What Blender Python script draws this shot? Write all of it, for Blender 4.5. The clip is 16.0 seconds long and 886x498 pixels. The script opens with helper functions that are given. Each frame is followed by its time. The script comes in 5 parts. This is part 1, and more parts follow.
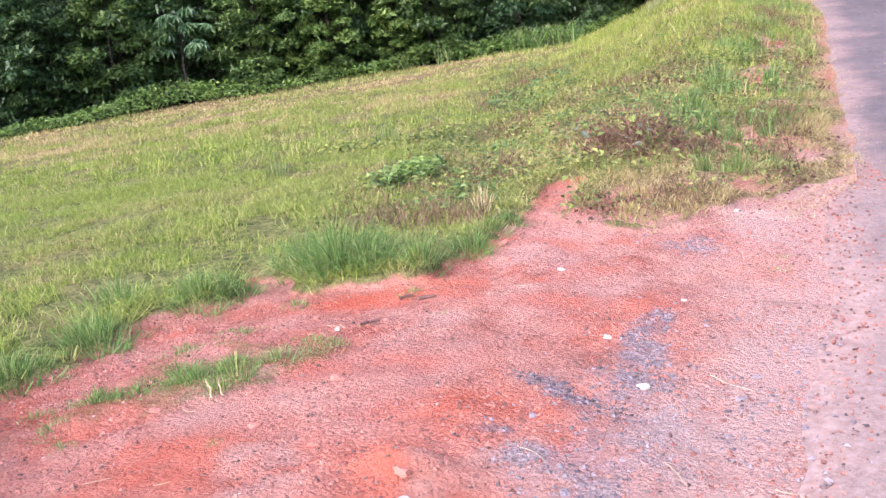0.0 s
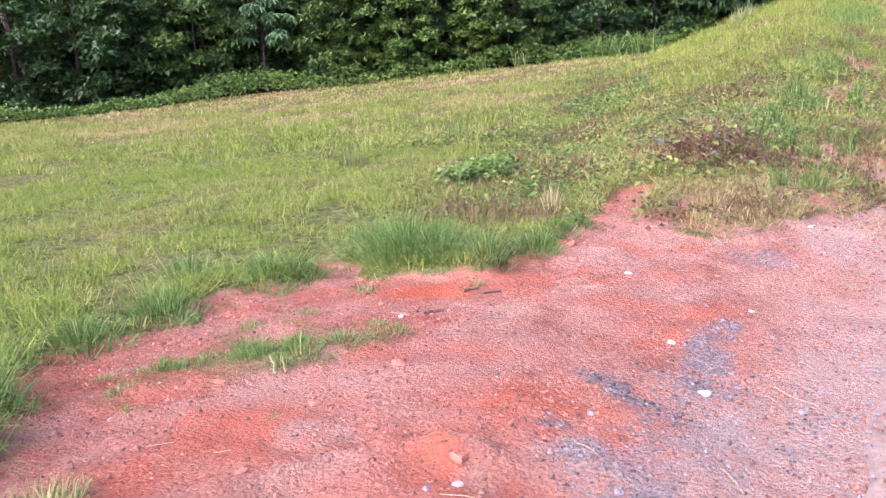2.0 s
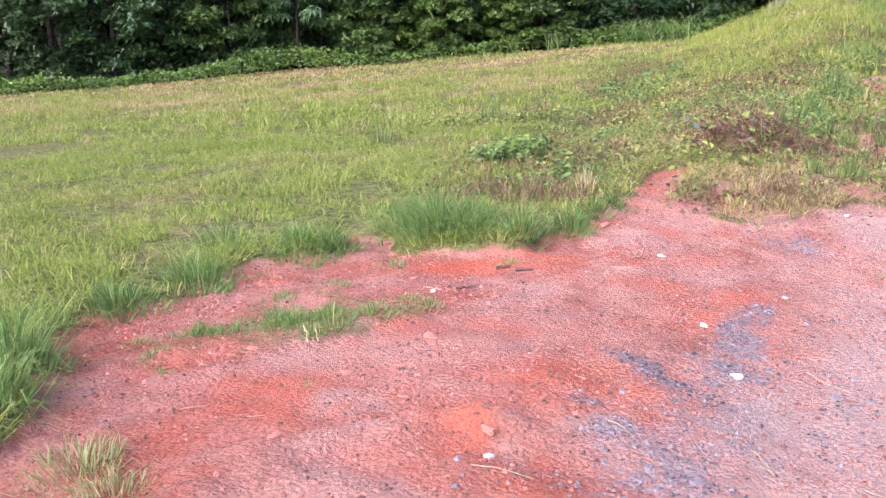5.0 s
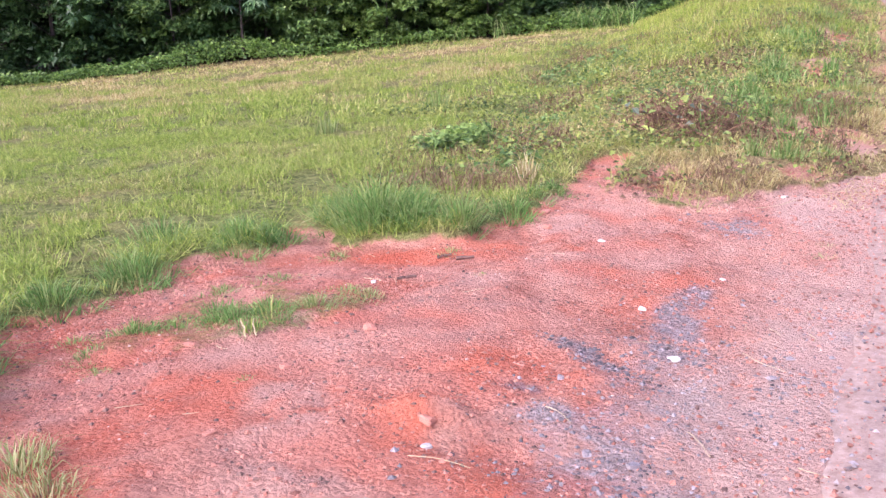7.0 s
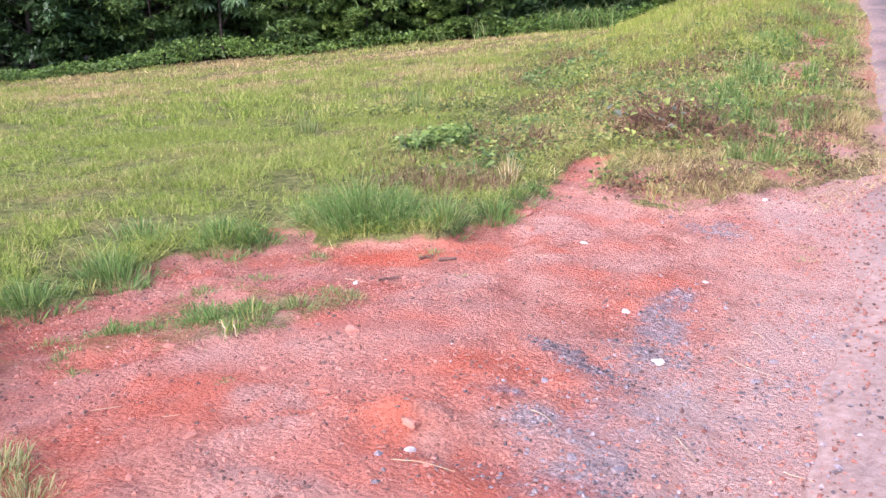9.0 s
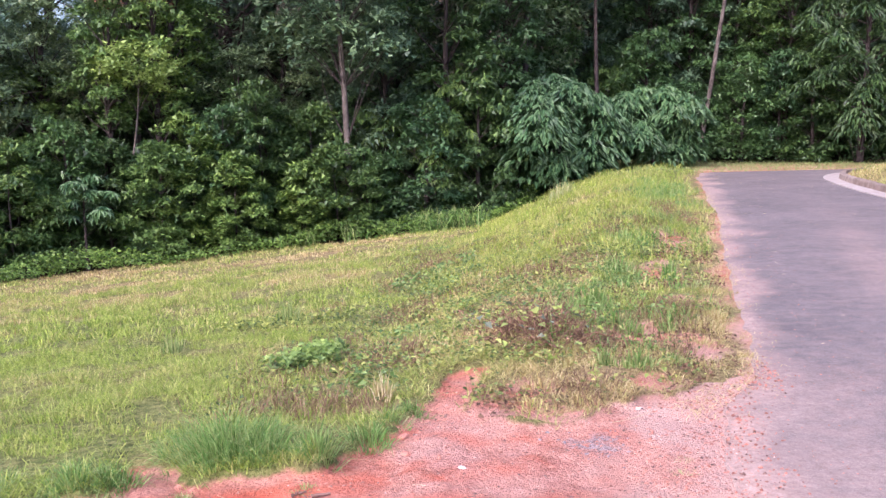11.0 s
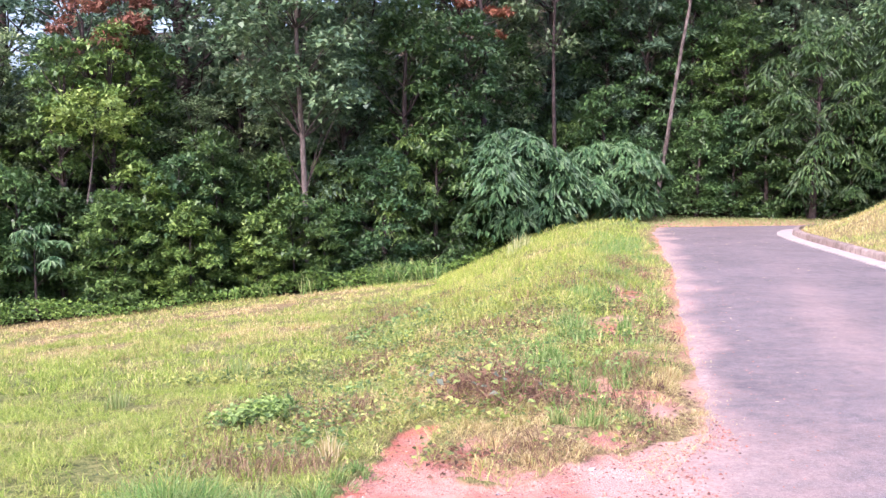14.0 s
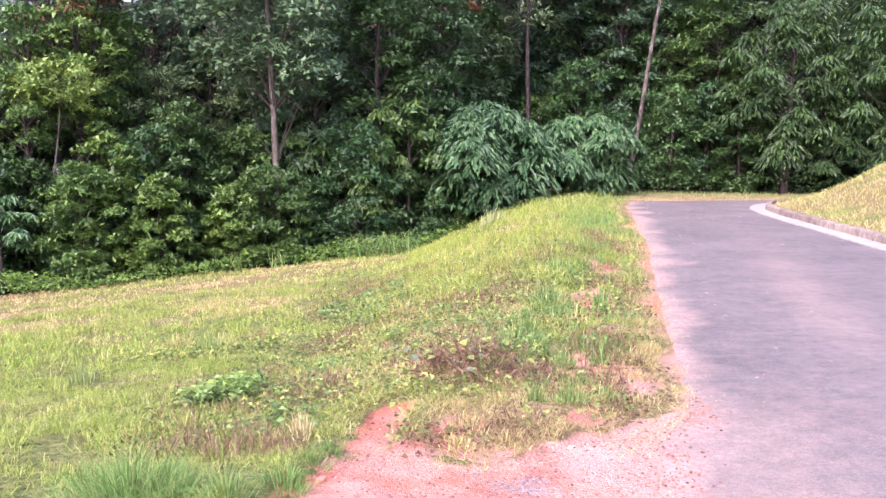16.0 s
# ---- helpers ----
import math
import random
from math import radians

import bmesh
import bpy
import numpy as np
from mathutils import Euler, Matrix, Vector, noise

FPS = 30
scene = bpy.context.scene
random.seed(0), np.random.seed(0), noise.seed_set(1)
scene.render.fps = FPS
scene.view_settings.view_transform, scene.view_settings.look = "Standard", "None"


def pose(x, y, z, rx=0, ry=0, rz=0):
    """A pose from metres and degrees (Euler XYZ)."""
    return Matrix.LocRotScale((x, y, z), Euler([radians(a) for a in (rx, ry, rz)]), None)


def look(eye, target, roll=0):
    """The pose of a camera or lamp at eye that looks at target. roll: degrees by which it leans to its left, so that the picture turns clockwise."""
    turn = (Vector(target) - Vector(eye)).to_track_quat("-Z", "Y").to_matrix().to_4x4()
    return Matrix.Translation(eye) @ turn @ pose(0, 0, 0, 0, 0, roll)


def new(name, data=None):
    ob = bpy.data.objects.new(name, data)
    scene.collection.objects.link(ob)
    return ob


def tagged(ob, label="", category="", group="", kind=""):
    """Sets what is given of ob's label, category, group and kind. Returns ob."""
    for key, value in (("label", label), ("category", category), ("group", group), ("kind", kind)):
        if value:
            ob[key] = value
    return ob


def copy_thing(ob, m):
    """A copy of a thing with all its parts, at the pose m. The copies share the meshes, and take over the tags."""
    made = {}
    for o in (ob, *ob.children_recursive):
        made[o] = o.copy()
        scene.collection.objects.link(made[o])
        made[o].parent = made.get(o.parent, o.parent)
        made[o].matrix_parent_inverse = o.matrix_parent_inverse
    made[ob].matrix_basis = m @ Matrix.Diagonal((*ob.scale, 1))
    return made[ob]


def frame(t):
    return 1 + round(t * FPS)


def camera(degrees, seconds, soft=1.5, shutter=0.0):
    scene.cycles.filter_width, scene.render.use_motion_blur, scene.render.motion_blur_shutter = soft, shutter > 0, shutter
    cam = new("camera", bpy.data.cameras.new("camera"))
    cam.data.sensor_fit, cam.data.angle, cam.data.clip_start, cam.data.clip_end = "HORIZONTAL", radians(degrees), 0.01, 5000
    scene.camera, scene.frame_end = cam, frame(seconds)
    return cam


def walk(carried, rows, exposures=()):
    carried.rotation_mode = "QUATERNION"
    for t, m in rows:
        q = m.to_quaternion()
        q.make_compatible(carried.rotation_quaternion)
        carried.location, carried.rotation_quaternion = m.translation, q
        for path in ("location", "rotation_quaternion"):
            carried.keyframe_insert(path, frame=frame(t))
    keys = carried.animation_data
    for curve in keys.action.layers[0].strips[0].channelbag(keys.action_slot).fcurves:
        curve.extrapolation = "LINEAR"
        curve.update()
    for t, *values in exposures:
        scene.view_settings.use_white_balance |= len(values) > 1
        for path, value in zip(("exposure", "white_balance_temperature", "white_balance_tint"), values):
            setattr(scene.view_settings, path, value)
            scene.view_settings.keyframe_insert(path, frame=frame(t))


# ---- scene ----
cam = camera(45.9, 16.0, 1.45)


def aim(x, y, z, yaw, pitch, roll):
    return pose(x, y, z, 90 + pitch, 0, yaw) @ pose(0, 0, 0, 0, 0, roll)


# seconds, eye, yaw, pitch, roll
ROWS = [
    (0, -0.024, -0.314, 1.552, 9.502, -16.704, -3.624),
    (0.5, -0.075, -0.317, 1.534, 11.788, -14.204, 0.240),
    (1, -0.074, -0.337, 1.508, 14.360, -13.832, 0.257),
    (1.5, -0.049, -0.350, 1.517, 16.045, -15.487, -0.755),
    (2, -0.036, -0.346, 1.519, 13.148, -16.441, -0.912),
    (2.5, -0.020, -0.352, 1.522, 11.087, -16.080, -1.098),
    (3, -0.008, -0.351, 1.519, 6.802, -15.506, -0.498),
    (3.5, -0.018, -0.361, 1.516, 8.013, -15.572, -0.089),
    (4, -0.028, -0.354, 1.503, 7.654, -17.512, -0.158),
    (4.5, -0.048, -0.363, 1.505, 10.251, -17.876, 0.279),
    (4.7, -0.068, -0.370, 1.501, 14.594, -17.397, 0.501),
    (6.8, -0.031, -0.344, 1.481, 13.143, -17.770, -0.335),
    (7, -0.014, -0.341, 1.491, 11.925, -17.976, -0.086),
    (7.5, -0.023, -0.347, 1.494, 10.369, -16.650, 0.143),
    (8, -0.040, -0.355, 1.481, 12.301, -16.886, -0.149),
    (8.5, -0.013, -0.333, 1.494, 12.726, -19.048, -0.607),
    (9, -0.038, -0.318, 1.484, 10.673, -17.925, 0.592),
    (9.5, -0.007, -0.294, 1.521, 5.097, -16.582, 1.244),
    (10, -0.018, -0.264, 1.624, 3.257, -13.420, 0.762),
    (10.2, -0.033, -0.252, 1.620, 1.859, -11.074, 0.252),
    (12.3, -0.005, -0.137, 1.588, 7.922, -6.007, -1.761),
    (12.5, 0.026, -0.157, 1.598, 7.816, -6.101, -1.558),
    (13, 0.042, -0.131, 1.616, 2.876, -5.448, -1.083),
    (13.5, 0.021, -0.104, 1.612, 0.921, -4.639, -0.330),
    (14, 0.009, -0.082, 1.606, 1.502, -4.444, 0.200),
    (14.5, -0.000, -0.071, 1.590, 1.878, -4.290, 0.570),
    (15, -0.020, -0.050, 1.581, 1.804, -4.683, 0.738),
    (15.5, -0.003, -0.040, 1.572, 1.121, -6.181, 0.854),
    (16, -0.015, 0.103, 1.581, -0.048, -5.865, 0.497),
]
walk(cam, [(r[0], aim(*r[1:])) for r in ROWS],
     exposures=[(0, 1.5, 5800, 30), (2.0, 1.42, 5800, 30), (9.0, 1.38, 5800, 31), (10.0, 1.3, 5800, 30), (12.4, 1.86, 5900, 34), (16, 1.92, 5900, 34)])

# ---- light: bright overcast sky, wide soft sun behind the camera ----
world = bpy.data.worlds.new("sky")
scene.world = world
world.use_nodes = True
wn = world.node_tree
sky = wn.nodes.new("ShaderNodeTexSky")
sky.sky_type = 'NISHITA'
sky.sun_disc = False
sky.sun_elevation = radians(42)
sky.sun_rotation = radians(210)
sky.air_density, sky.dust_density, sky.ozone_density = 1.0, 4.0, 1.0
wn.links.new(sky.outputs[0], wn.nodes["Background"].inputs[0])
wn.nodes["Background"].inputs[1].default_value = 0.15
sun_data = bpy.data.lights.new("sun", 'SUN')
sun_data.energy, sun_data.angle, sun_data.color = 0.9, radians(50), (1.0, 0.95, 0.88)
sun = new("sun", sun_data)
sun.matrix_world = look((-14, -24, 25), (0, 0, 0))

# ---- numeric helpers ----
RNG = np.random.RandomState(7)
LATTICE = np.random.RandomState(3).rand(256, 256)


def vnoise(x, y, scale, seed=0):
    """Smooth value noise, 0 to 1."""
    x = np.asarray(x, float) / scale + 17.3 * seed + 1000
    y = np.asarray(y, float) / scale + 9.1 * seed + 1000
    i, j = np.floor(x).astype(int), np.floor(y).astype(int)
    fx, fy = x - i, y - j
    fx, fy = fx * fx * (3 - 2 * fx), fy * fy * (3 - 2 * fy)
    a, b = LATTICE[i % 256, j % 256], LATTICE[(i + 1) % 256, j % 256]
    c, d = LATTICE[i % 256, (j + 1) % 256], LATTICE[(i + 1) % 256, (j + 1) % 256]
    return (a * (1 - fx) + b * fx) * (1 - fy) + (c * (1 - fx) + d * fx) * fy


def fbm(x, y, scale, octaves=4, seed=0):
    total, weight, amp = 0.0, 0.0, 1.0
    for k in range(octaves):
        total = total + amp * vnoise(x, y, scale / 2 ** k, seed + k)
        weight += amp
        amp *= 0.5
    return total / weight


def sstep(a, b, v):
    t = np.clip((np.asarray(v, float) - a) / (b - a), 0, 1)
    return t * t * (3 - 2 * t)


def inside(poly, x, y):
    """Signed distance to a closed outline, positive inside."""
    x, y = np.asarray(x, float), np.asarray(y, float)
    best = np.full(x.shape, 1e9)
    odd = np.zeros(x.shape, bool)
    for (ax, ay), (bx, by) in zip(poly, poly[1:] + poly[:1]):
        dx, dy = bx - ax, by - ay
        t = np.clip(((x - ax) * dx + (y - ay) * dy) / (dx * dx + dy * dy), 0, 1)
        best = np.minimum(best, np.hypot(x - ax - t * dx, y - ay - t * dy))
        if dy:
            odd ^= ((ay > y) != (by > y)) & (x < ax + (y - ay) * dx / dy)
    return np.where(odd, best, -best)


# ---- the plan ----
def road_left(y):
    """The road's left edge, away from the camera along y."""
    y = np.asarray(y, float)
    bulge = 0.22 * sstep(5.3, 6.4, y) * sstep(24, 16, y) - 0.12 * sstep(4.2, 2.5, y)
    return 0.22 + 0.168 * y + bulge + (0.04 + 0.12 * sstep(5, 8, y)) * (vnoise(y, y * 0, 1.1, 5) - 0.5) + 0.07 * (vnoise(y, y * 0, 0.22, 8) - 0.5) * sstep(20, 8, y)


KERB = [(4.6, -30), (5.6, -8), (6.25, 6), (6.6, 12), (6.95, 16.3), (7.2, 20), (7.41, 23), (7.7, 25.2), (8.3, 26.9), (9.4, 28.1), (11.5, 29.0), (16, 30.0), (26, 31.0)]


def unit(v):
    return v / np.maximum(np.linalg.norm(v, axis=-1, keepdims=True), 1e-9)


def along(path, step):
    """Points and directions at even steps along a plan path, its corners rounded."""
    p = np.array(path, float)
    d = np.concatenate([[0], np.cumsum(np.hypot(*np.diff(p, axis=0).T))])
    s = np.arange(0, d[-1], step)
    q = np.stack([np.interp(s, d, p[:, 0]), np.interp(s, d, p[:, 1])], 1)
    for _ in range(12):
        q[1:-1] = (q[:-2] + 2 * q[1:-1] + q[2:]) / 4
    return q, unit(np.gradient(q, axis=0))


KERB_LINE, KERB_WAY = along(KERB, 0.2)


def kerb_x(y):
    """The kerb's line, away from the camera along y."""
    return np.interp(y, KERB_LINE[:, 1], KERB_LINE[:, 0])


DIRT = [(-2.0, -6), (-2.0, 2.1), (-2.4, 2.7), (-2.49, 3.1), (-2.25, 3.4), (-2.2, 3.7), (-2.2, 4.0), (-1.87, 4.25), (-1.89, 4.63), (-1.62, 4.62), (-1.45, 4.36), (-1.1, 4.3),
        (-0.93, 4.32), (-0.73, 4.6), (-0.56, 4.95), (-0.53, 5.4), (-0.47, 5.85), (-0.36, 6.35), (-0.2, 6.4), (-0.16, 6.1), (-0.24, 5.7), (-0.3, 5.35), (0.02, 5.0), (0.34, 5.12), (0.62, 5.5), (1.15, 5.95), (1.5, 6.4), (3.0, 5.0), (3.0, -6)]
ISLAND = [(-2.0, 3.0), (-1.8, 3.25), (-1.62, 3.5), (-1.15, 3.45), (-1.02, 3.28), (-1.15, 3.1), (-1.4, 2.87), (-1.76, 2.86)]


def dirt(x, y):
    """1 on bare red earth, 0 under grass."""
    wob = 0.18 * (fbm(x, y, 0.5, 4, 11) - 0.5) + 0.16 * (fbm(x, y, 0.12, 3, 13) - 0.5)
    main = sstep(-0.03, 0.03, inside(DIRT, x, y) + wob)
    isle = sstep(-0.08, 0.08, inside(ISLAND, x, y) + 0.75 * (fbm(x, y, 0.3, 3, 21) - 0.5))
    verge = 0.62 * sstep(0.3, 0.0, road_left(y) - x + 0.5 * (fbm(x, y, 0.7, 3, 31) - 0.5)) * sstep(40, 28, y) * sstep(-0.6, 0, kerb_x(y) - x)
    bare = sstep(0.62, 0.72, fbm(x, y, 0.8, 3, 41)) * sstep(1.1, 0.5, np.abs(road_left(y) - 0.8 - x)) * sstep(4, 6, y) * 0.55 * sstep(30, 24, y)
    worn = np.zeros(np.shape(x))
    for cx, cy, rx, ry in ((0.9, 7.2, 0.32, 0.45), (0.7, 6.36, 0.3, 0.16), (1.25, 7.0, 0.2, 0.5), (1.3, 10.4, 0.22, 0.7), (2.0, 12.8, 0.3, 1.2), (2.55, 16.2, 0.35, 1.6), (0.1, 5.3, 0.4, 0.25), (0.05, 5.75, 0.2, 0.3), (0.85, 5.95, 0.3, 0.2), (1.49, 10.0, 0.16, 0.6), (1.6, 11.0, 0.14, 0.7), (2.42, 15.9, 0.22, 1.6)):
        worn = np.maximum(worn, sstep(1.15, 0.5, np.hypot((x - cx) / rx, (y - cy) / ry) + 1.4 * (fbm(x, y, 0.25, 3, 43) - 0.5)))
    return np.clip(np.maximum.reduce([main * (1 - 0.45 * isle), verge, bare, (0.72 - 0.1 * sstep(8, 10, y)) * worn]), 0, 1)


def gravel(x, y):
    """A spilt streak of chippings that widens towards the camera, and patches beside it."""
    ys = (2.0, 2.43, 2.71, 3.05, 3.36, 3.9)
    mid, half = np.interp(y, ys, (-0.1, -0.04, 0.06, 0.05, 0.07, 0.2)), np.interp(y, ys, (0.34, 0.27, 0.2, 0.12, 0.1, 0.05))
    g = np.exp(-((x - mid) / half) ** 2) * sstep(4.0, 3.75, y) * (0.62 + 0.38 * sstep(2.5, 3.1, y))
    for cx, cy, rx, ry, turn, w in ((-0.19, 2.96, 0.17, 0.05, -0.65, 1.0), (0.38, 4.81, 0.13, 0.16, -0.4, 0.85), (-0.41, 2.63, 0.11, 0.05, 0.2, 0.9), (-0.25, 2.48, 0.14, 0.07, 0.1, 0.8), (0.35, 2.85, 0.35, 0.5, 0, 0.3), (0.7, 3.5, 0.12, 0.2, 0, 0.5)):
        dx, dy = x - cx, y - cy
        u, v = dx * math.cos(turn) + dy * math.sin(turn), -dx * math.sin(turn) + dy * math.cos(turn)
        g = np.maximum(g, w * np.exp(-((u / rx) ** 2 + (v / ry) ** 2)))
    return np.clip(1.25 * g * (0.4 + 0.8 * sstep(0.34, 0.62, fbm(x, y, 0.09, 4, 51))), 0, 1)


def fresh(x, y):
    """Freshly washed-out, stronger red earth."""
    g = np.zeros(np.shape(x))
    for cx, cy, rx, ry in ((-0.55, 2.4, 0.45, 0.34), (-1.2, 2.4, 0.4, 0.25), (-0.95, 3.2, 0.4, 0.12), (-0.6, 2.25, 0.34, 0.2), (-0.34, 2.1, 0.3, 0.22), (-0.85, 1.98, 0.3, 0.2), (-0.75, 2.75, 0.4, 0.1), (-0.45, 2.8, 0.25, 0.12), (-0.4, 4.82, 0.35, 0.12), (-0.33, 6.0, 0.16, 0.5), (-0.45, 4.3, 0.5, 0.13), (-1.1, 4.1, 0.5, 0.12), (0.13, 3.6, 0.25, 0.16), (-0.1, 3.9, 0.4, 0.1)):
        g = np.maximum(g, np.exp(-(((x - cx) / rx) ** 2 + ((y - cy) / ry) ** 2)))
    return np.clip(g * 1.5 * sstep(0.3, 0.62, fbm(x, y, 0.2, 5, 55)), 0, 1)


def height(x, y, fine=True):
    x, y = np.asarray(x, float), np.asarray(y, float)
    mead = -0.1 + 0.095 * (np.clip(x, -60, 20) + 2) - 0.058 * (np.clip(y, -20, 45) - 4)
    mead = np.where(y < 4, mead * sstep(-8, 4, y), mead)
    top = 0.07 * sstep(8, 16, y) * sstep(0.2, 1.2, road_left(y) - x)
    shoulder = 0.15 + 0.122 * np.clip(y, 0, 26) + 0.8 * sstep(26, 34, y)
    k = sstep(-1.3, np.maximum(shoulder, 0.1), x)
    # behind the bend the level ground closes over the low meadow
    z = mead * (1 - k) + top * k
    z = z + 0.13 * np.exp(-(((x - 0.22) / 0.4) ** 2 + ((y - 7.05) / 0.45) ** 2))
    # a small washed-out lip in the bare earth
    z = z + 0.048 * np.exp(-(((x + 0.66) / 0.14) ** 2 + ((y - 2.36) / 0.05) ** 2)) - 0.035 * np.exp(-(((x + 0.5) / 0.22) ** 2 + ((y - 2.22) / 0.09) ** 2))
    # right-hand bank behind the kerb
    off = x - kerb_x(y) - 0.14 - 0.2 * sstep(24, 28, y)
    bank = 0.12 + 1.55 * sstep(0.0, 4.5, off) + 0.5 * sstep(4, 12, off)
    z = np.where(off > 0, bank, z)
    # ground added as a rise behind the woods, to close sky gaps between trees
    ang = np.arctan2(-x, np.maximum(y, 0.01))
    z = z + (6 + 9 * sstep(0.47, 0.36, ang)) * sstep(44, 75, np.hypot(x, y)) * (y > 0)
    if fine:
        z = z + (fbm(x, y, 6, 3, 61) - 0.5) * 0.25 * sstep(0.8, 3, road_left(y) - x) * sstep(6, 12, y)
        z = z + (fbm(x, y, 0.9, 3, 63) - 0.5) * 0.17 * sstep(5.5, 8, y) * sstep(24, 16, y) * sstep(0.25, 0.8, road_left(y) - x) * sstep(-6, -1, x)
        d = dirt(x, y)
        rough = sstep(0, 0.3, road_left(y) - x)
        z = z + rough * ((fbm(x, y, 0.45, 4, 71) - 0.5) * 0.06 + (fbm(x, y, 0.13, 3, 75) - 0.5) * 0.05 * (0.4 + 0.6 * sstep(0.4, 0.6, fbm(x, y, 0.6, 2, 77))))
        z = z + 0.05 * (1 - d) * sstep(0.1, 0.6, road_left(y) - x) * sstep(20, 4, y)
    return z


# ---- materials ----
def material(name, rough=0.9, spec=0.3):
    m = bpy.data.materials.new(name)
    m.use_nodes = True
    b = m.node_tree.nodes["Principled BSDF"]
    b.inputs["Roughness"].default_value = rough
    b.inputs["Specular IOR Level"].default_value = spec
    return m, m.node_tree.nodes, m.node_tree.links, b


def noise_node(n, l, scale, detail=5, rough=0.6, vec=None):
    t = n.new("ShaderNodeTexNoise")
    t.inputs["Scale"].default_value, t.inputs["Detail"].default_value, t.inputs["Roughness"].default_value = scale, detail, rough
    if vec:
        l.new(vec, t.inputs["Vector"])
    return t.outputs["Fac"]


def ramp_node(n, l, fac, stops):
    r = n.new("ShaderNodeValToRGB")
    e = r.color_ramp.elements
    while len(e) < len(stops):
        e.new(0.5)
    for q, (p, c) in zip(e, stops):
        q.position, q.color = p, (*c, 1)
    l.new(fac, r.inputs[0])
    return r.outputs[0]


def mix_node(n, l, fac, a, b, kind='MIX'):
    m = n.new("ShaderNodeMix")
    m.data_type, m.blend_type = 'RGBA', kind
    for s, v in ((m.inputs[0], fac), (m.inputs[6], a), (m.inputs[7], b)):
        if hasattr(v, "links"):
            l.new(v, s)
        elif isinstance(v, (int, float)):
            s.default_value = v
        else:
            s.default_value = (*v, 1)
    return m.outputs[2]


def bump_node(n, l, b, heightfac, strength=0.5, distance=0.02):
    u = n.new("ShaderNodeBump")
    u.inputs["Strength"].default_value, u.inputs["Distance"].default_value = strength, distance
    l.new(heightfac, u.inputs["Height"])
    l.new(u.outputs[0], b.inputs["Normal"])


def ragged(n, l, fac, noise_fac, amount, sharp):
    """A mask whose edge is broken up by a noise."""
    a = n.new("ShaderNodeMath")
    a.operation = 'MULTIPLY_ADD'
    l.new(noise_fac, a.inputs[0])
    a.inputs[1].default_value, a.inputs[2].default_value = amount, -0.5 * amount
    b = n.new("ShaderNodeMath")
    b.operation = 'ADD'
    l.new(fac, b.inputs[0])
    l.new(a.outputs[0], b.inputs[1])
    c = n.new("ShaderNodeMapRange")
    c.inputs["From Min"].default_value, c.inputs["From Max"].default_value = 0.5 - sharp, 0.5 + sharp
    l.new(b.outputs[0], c.inputs["Value"])
    return c.outputs[0]


def coords(n):
    return n.new("ShaderNodeTexCoord").outputs["Object"]


def attr(n, name):
    a = n.new("ShaderNodeAttribute")
    a.attribute_name = name
    return a.outputs["Fac"]


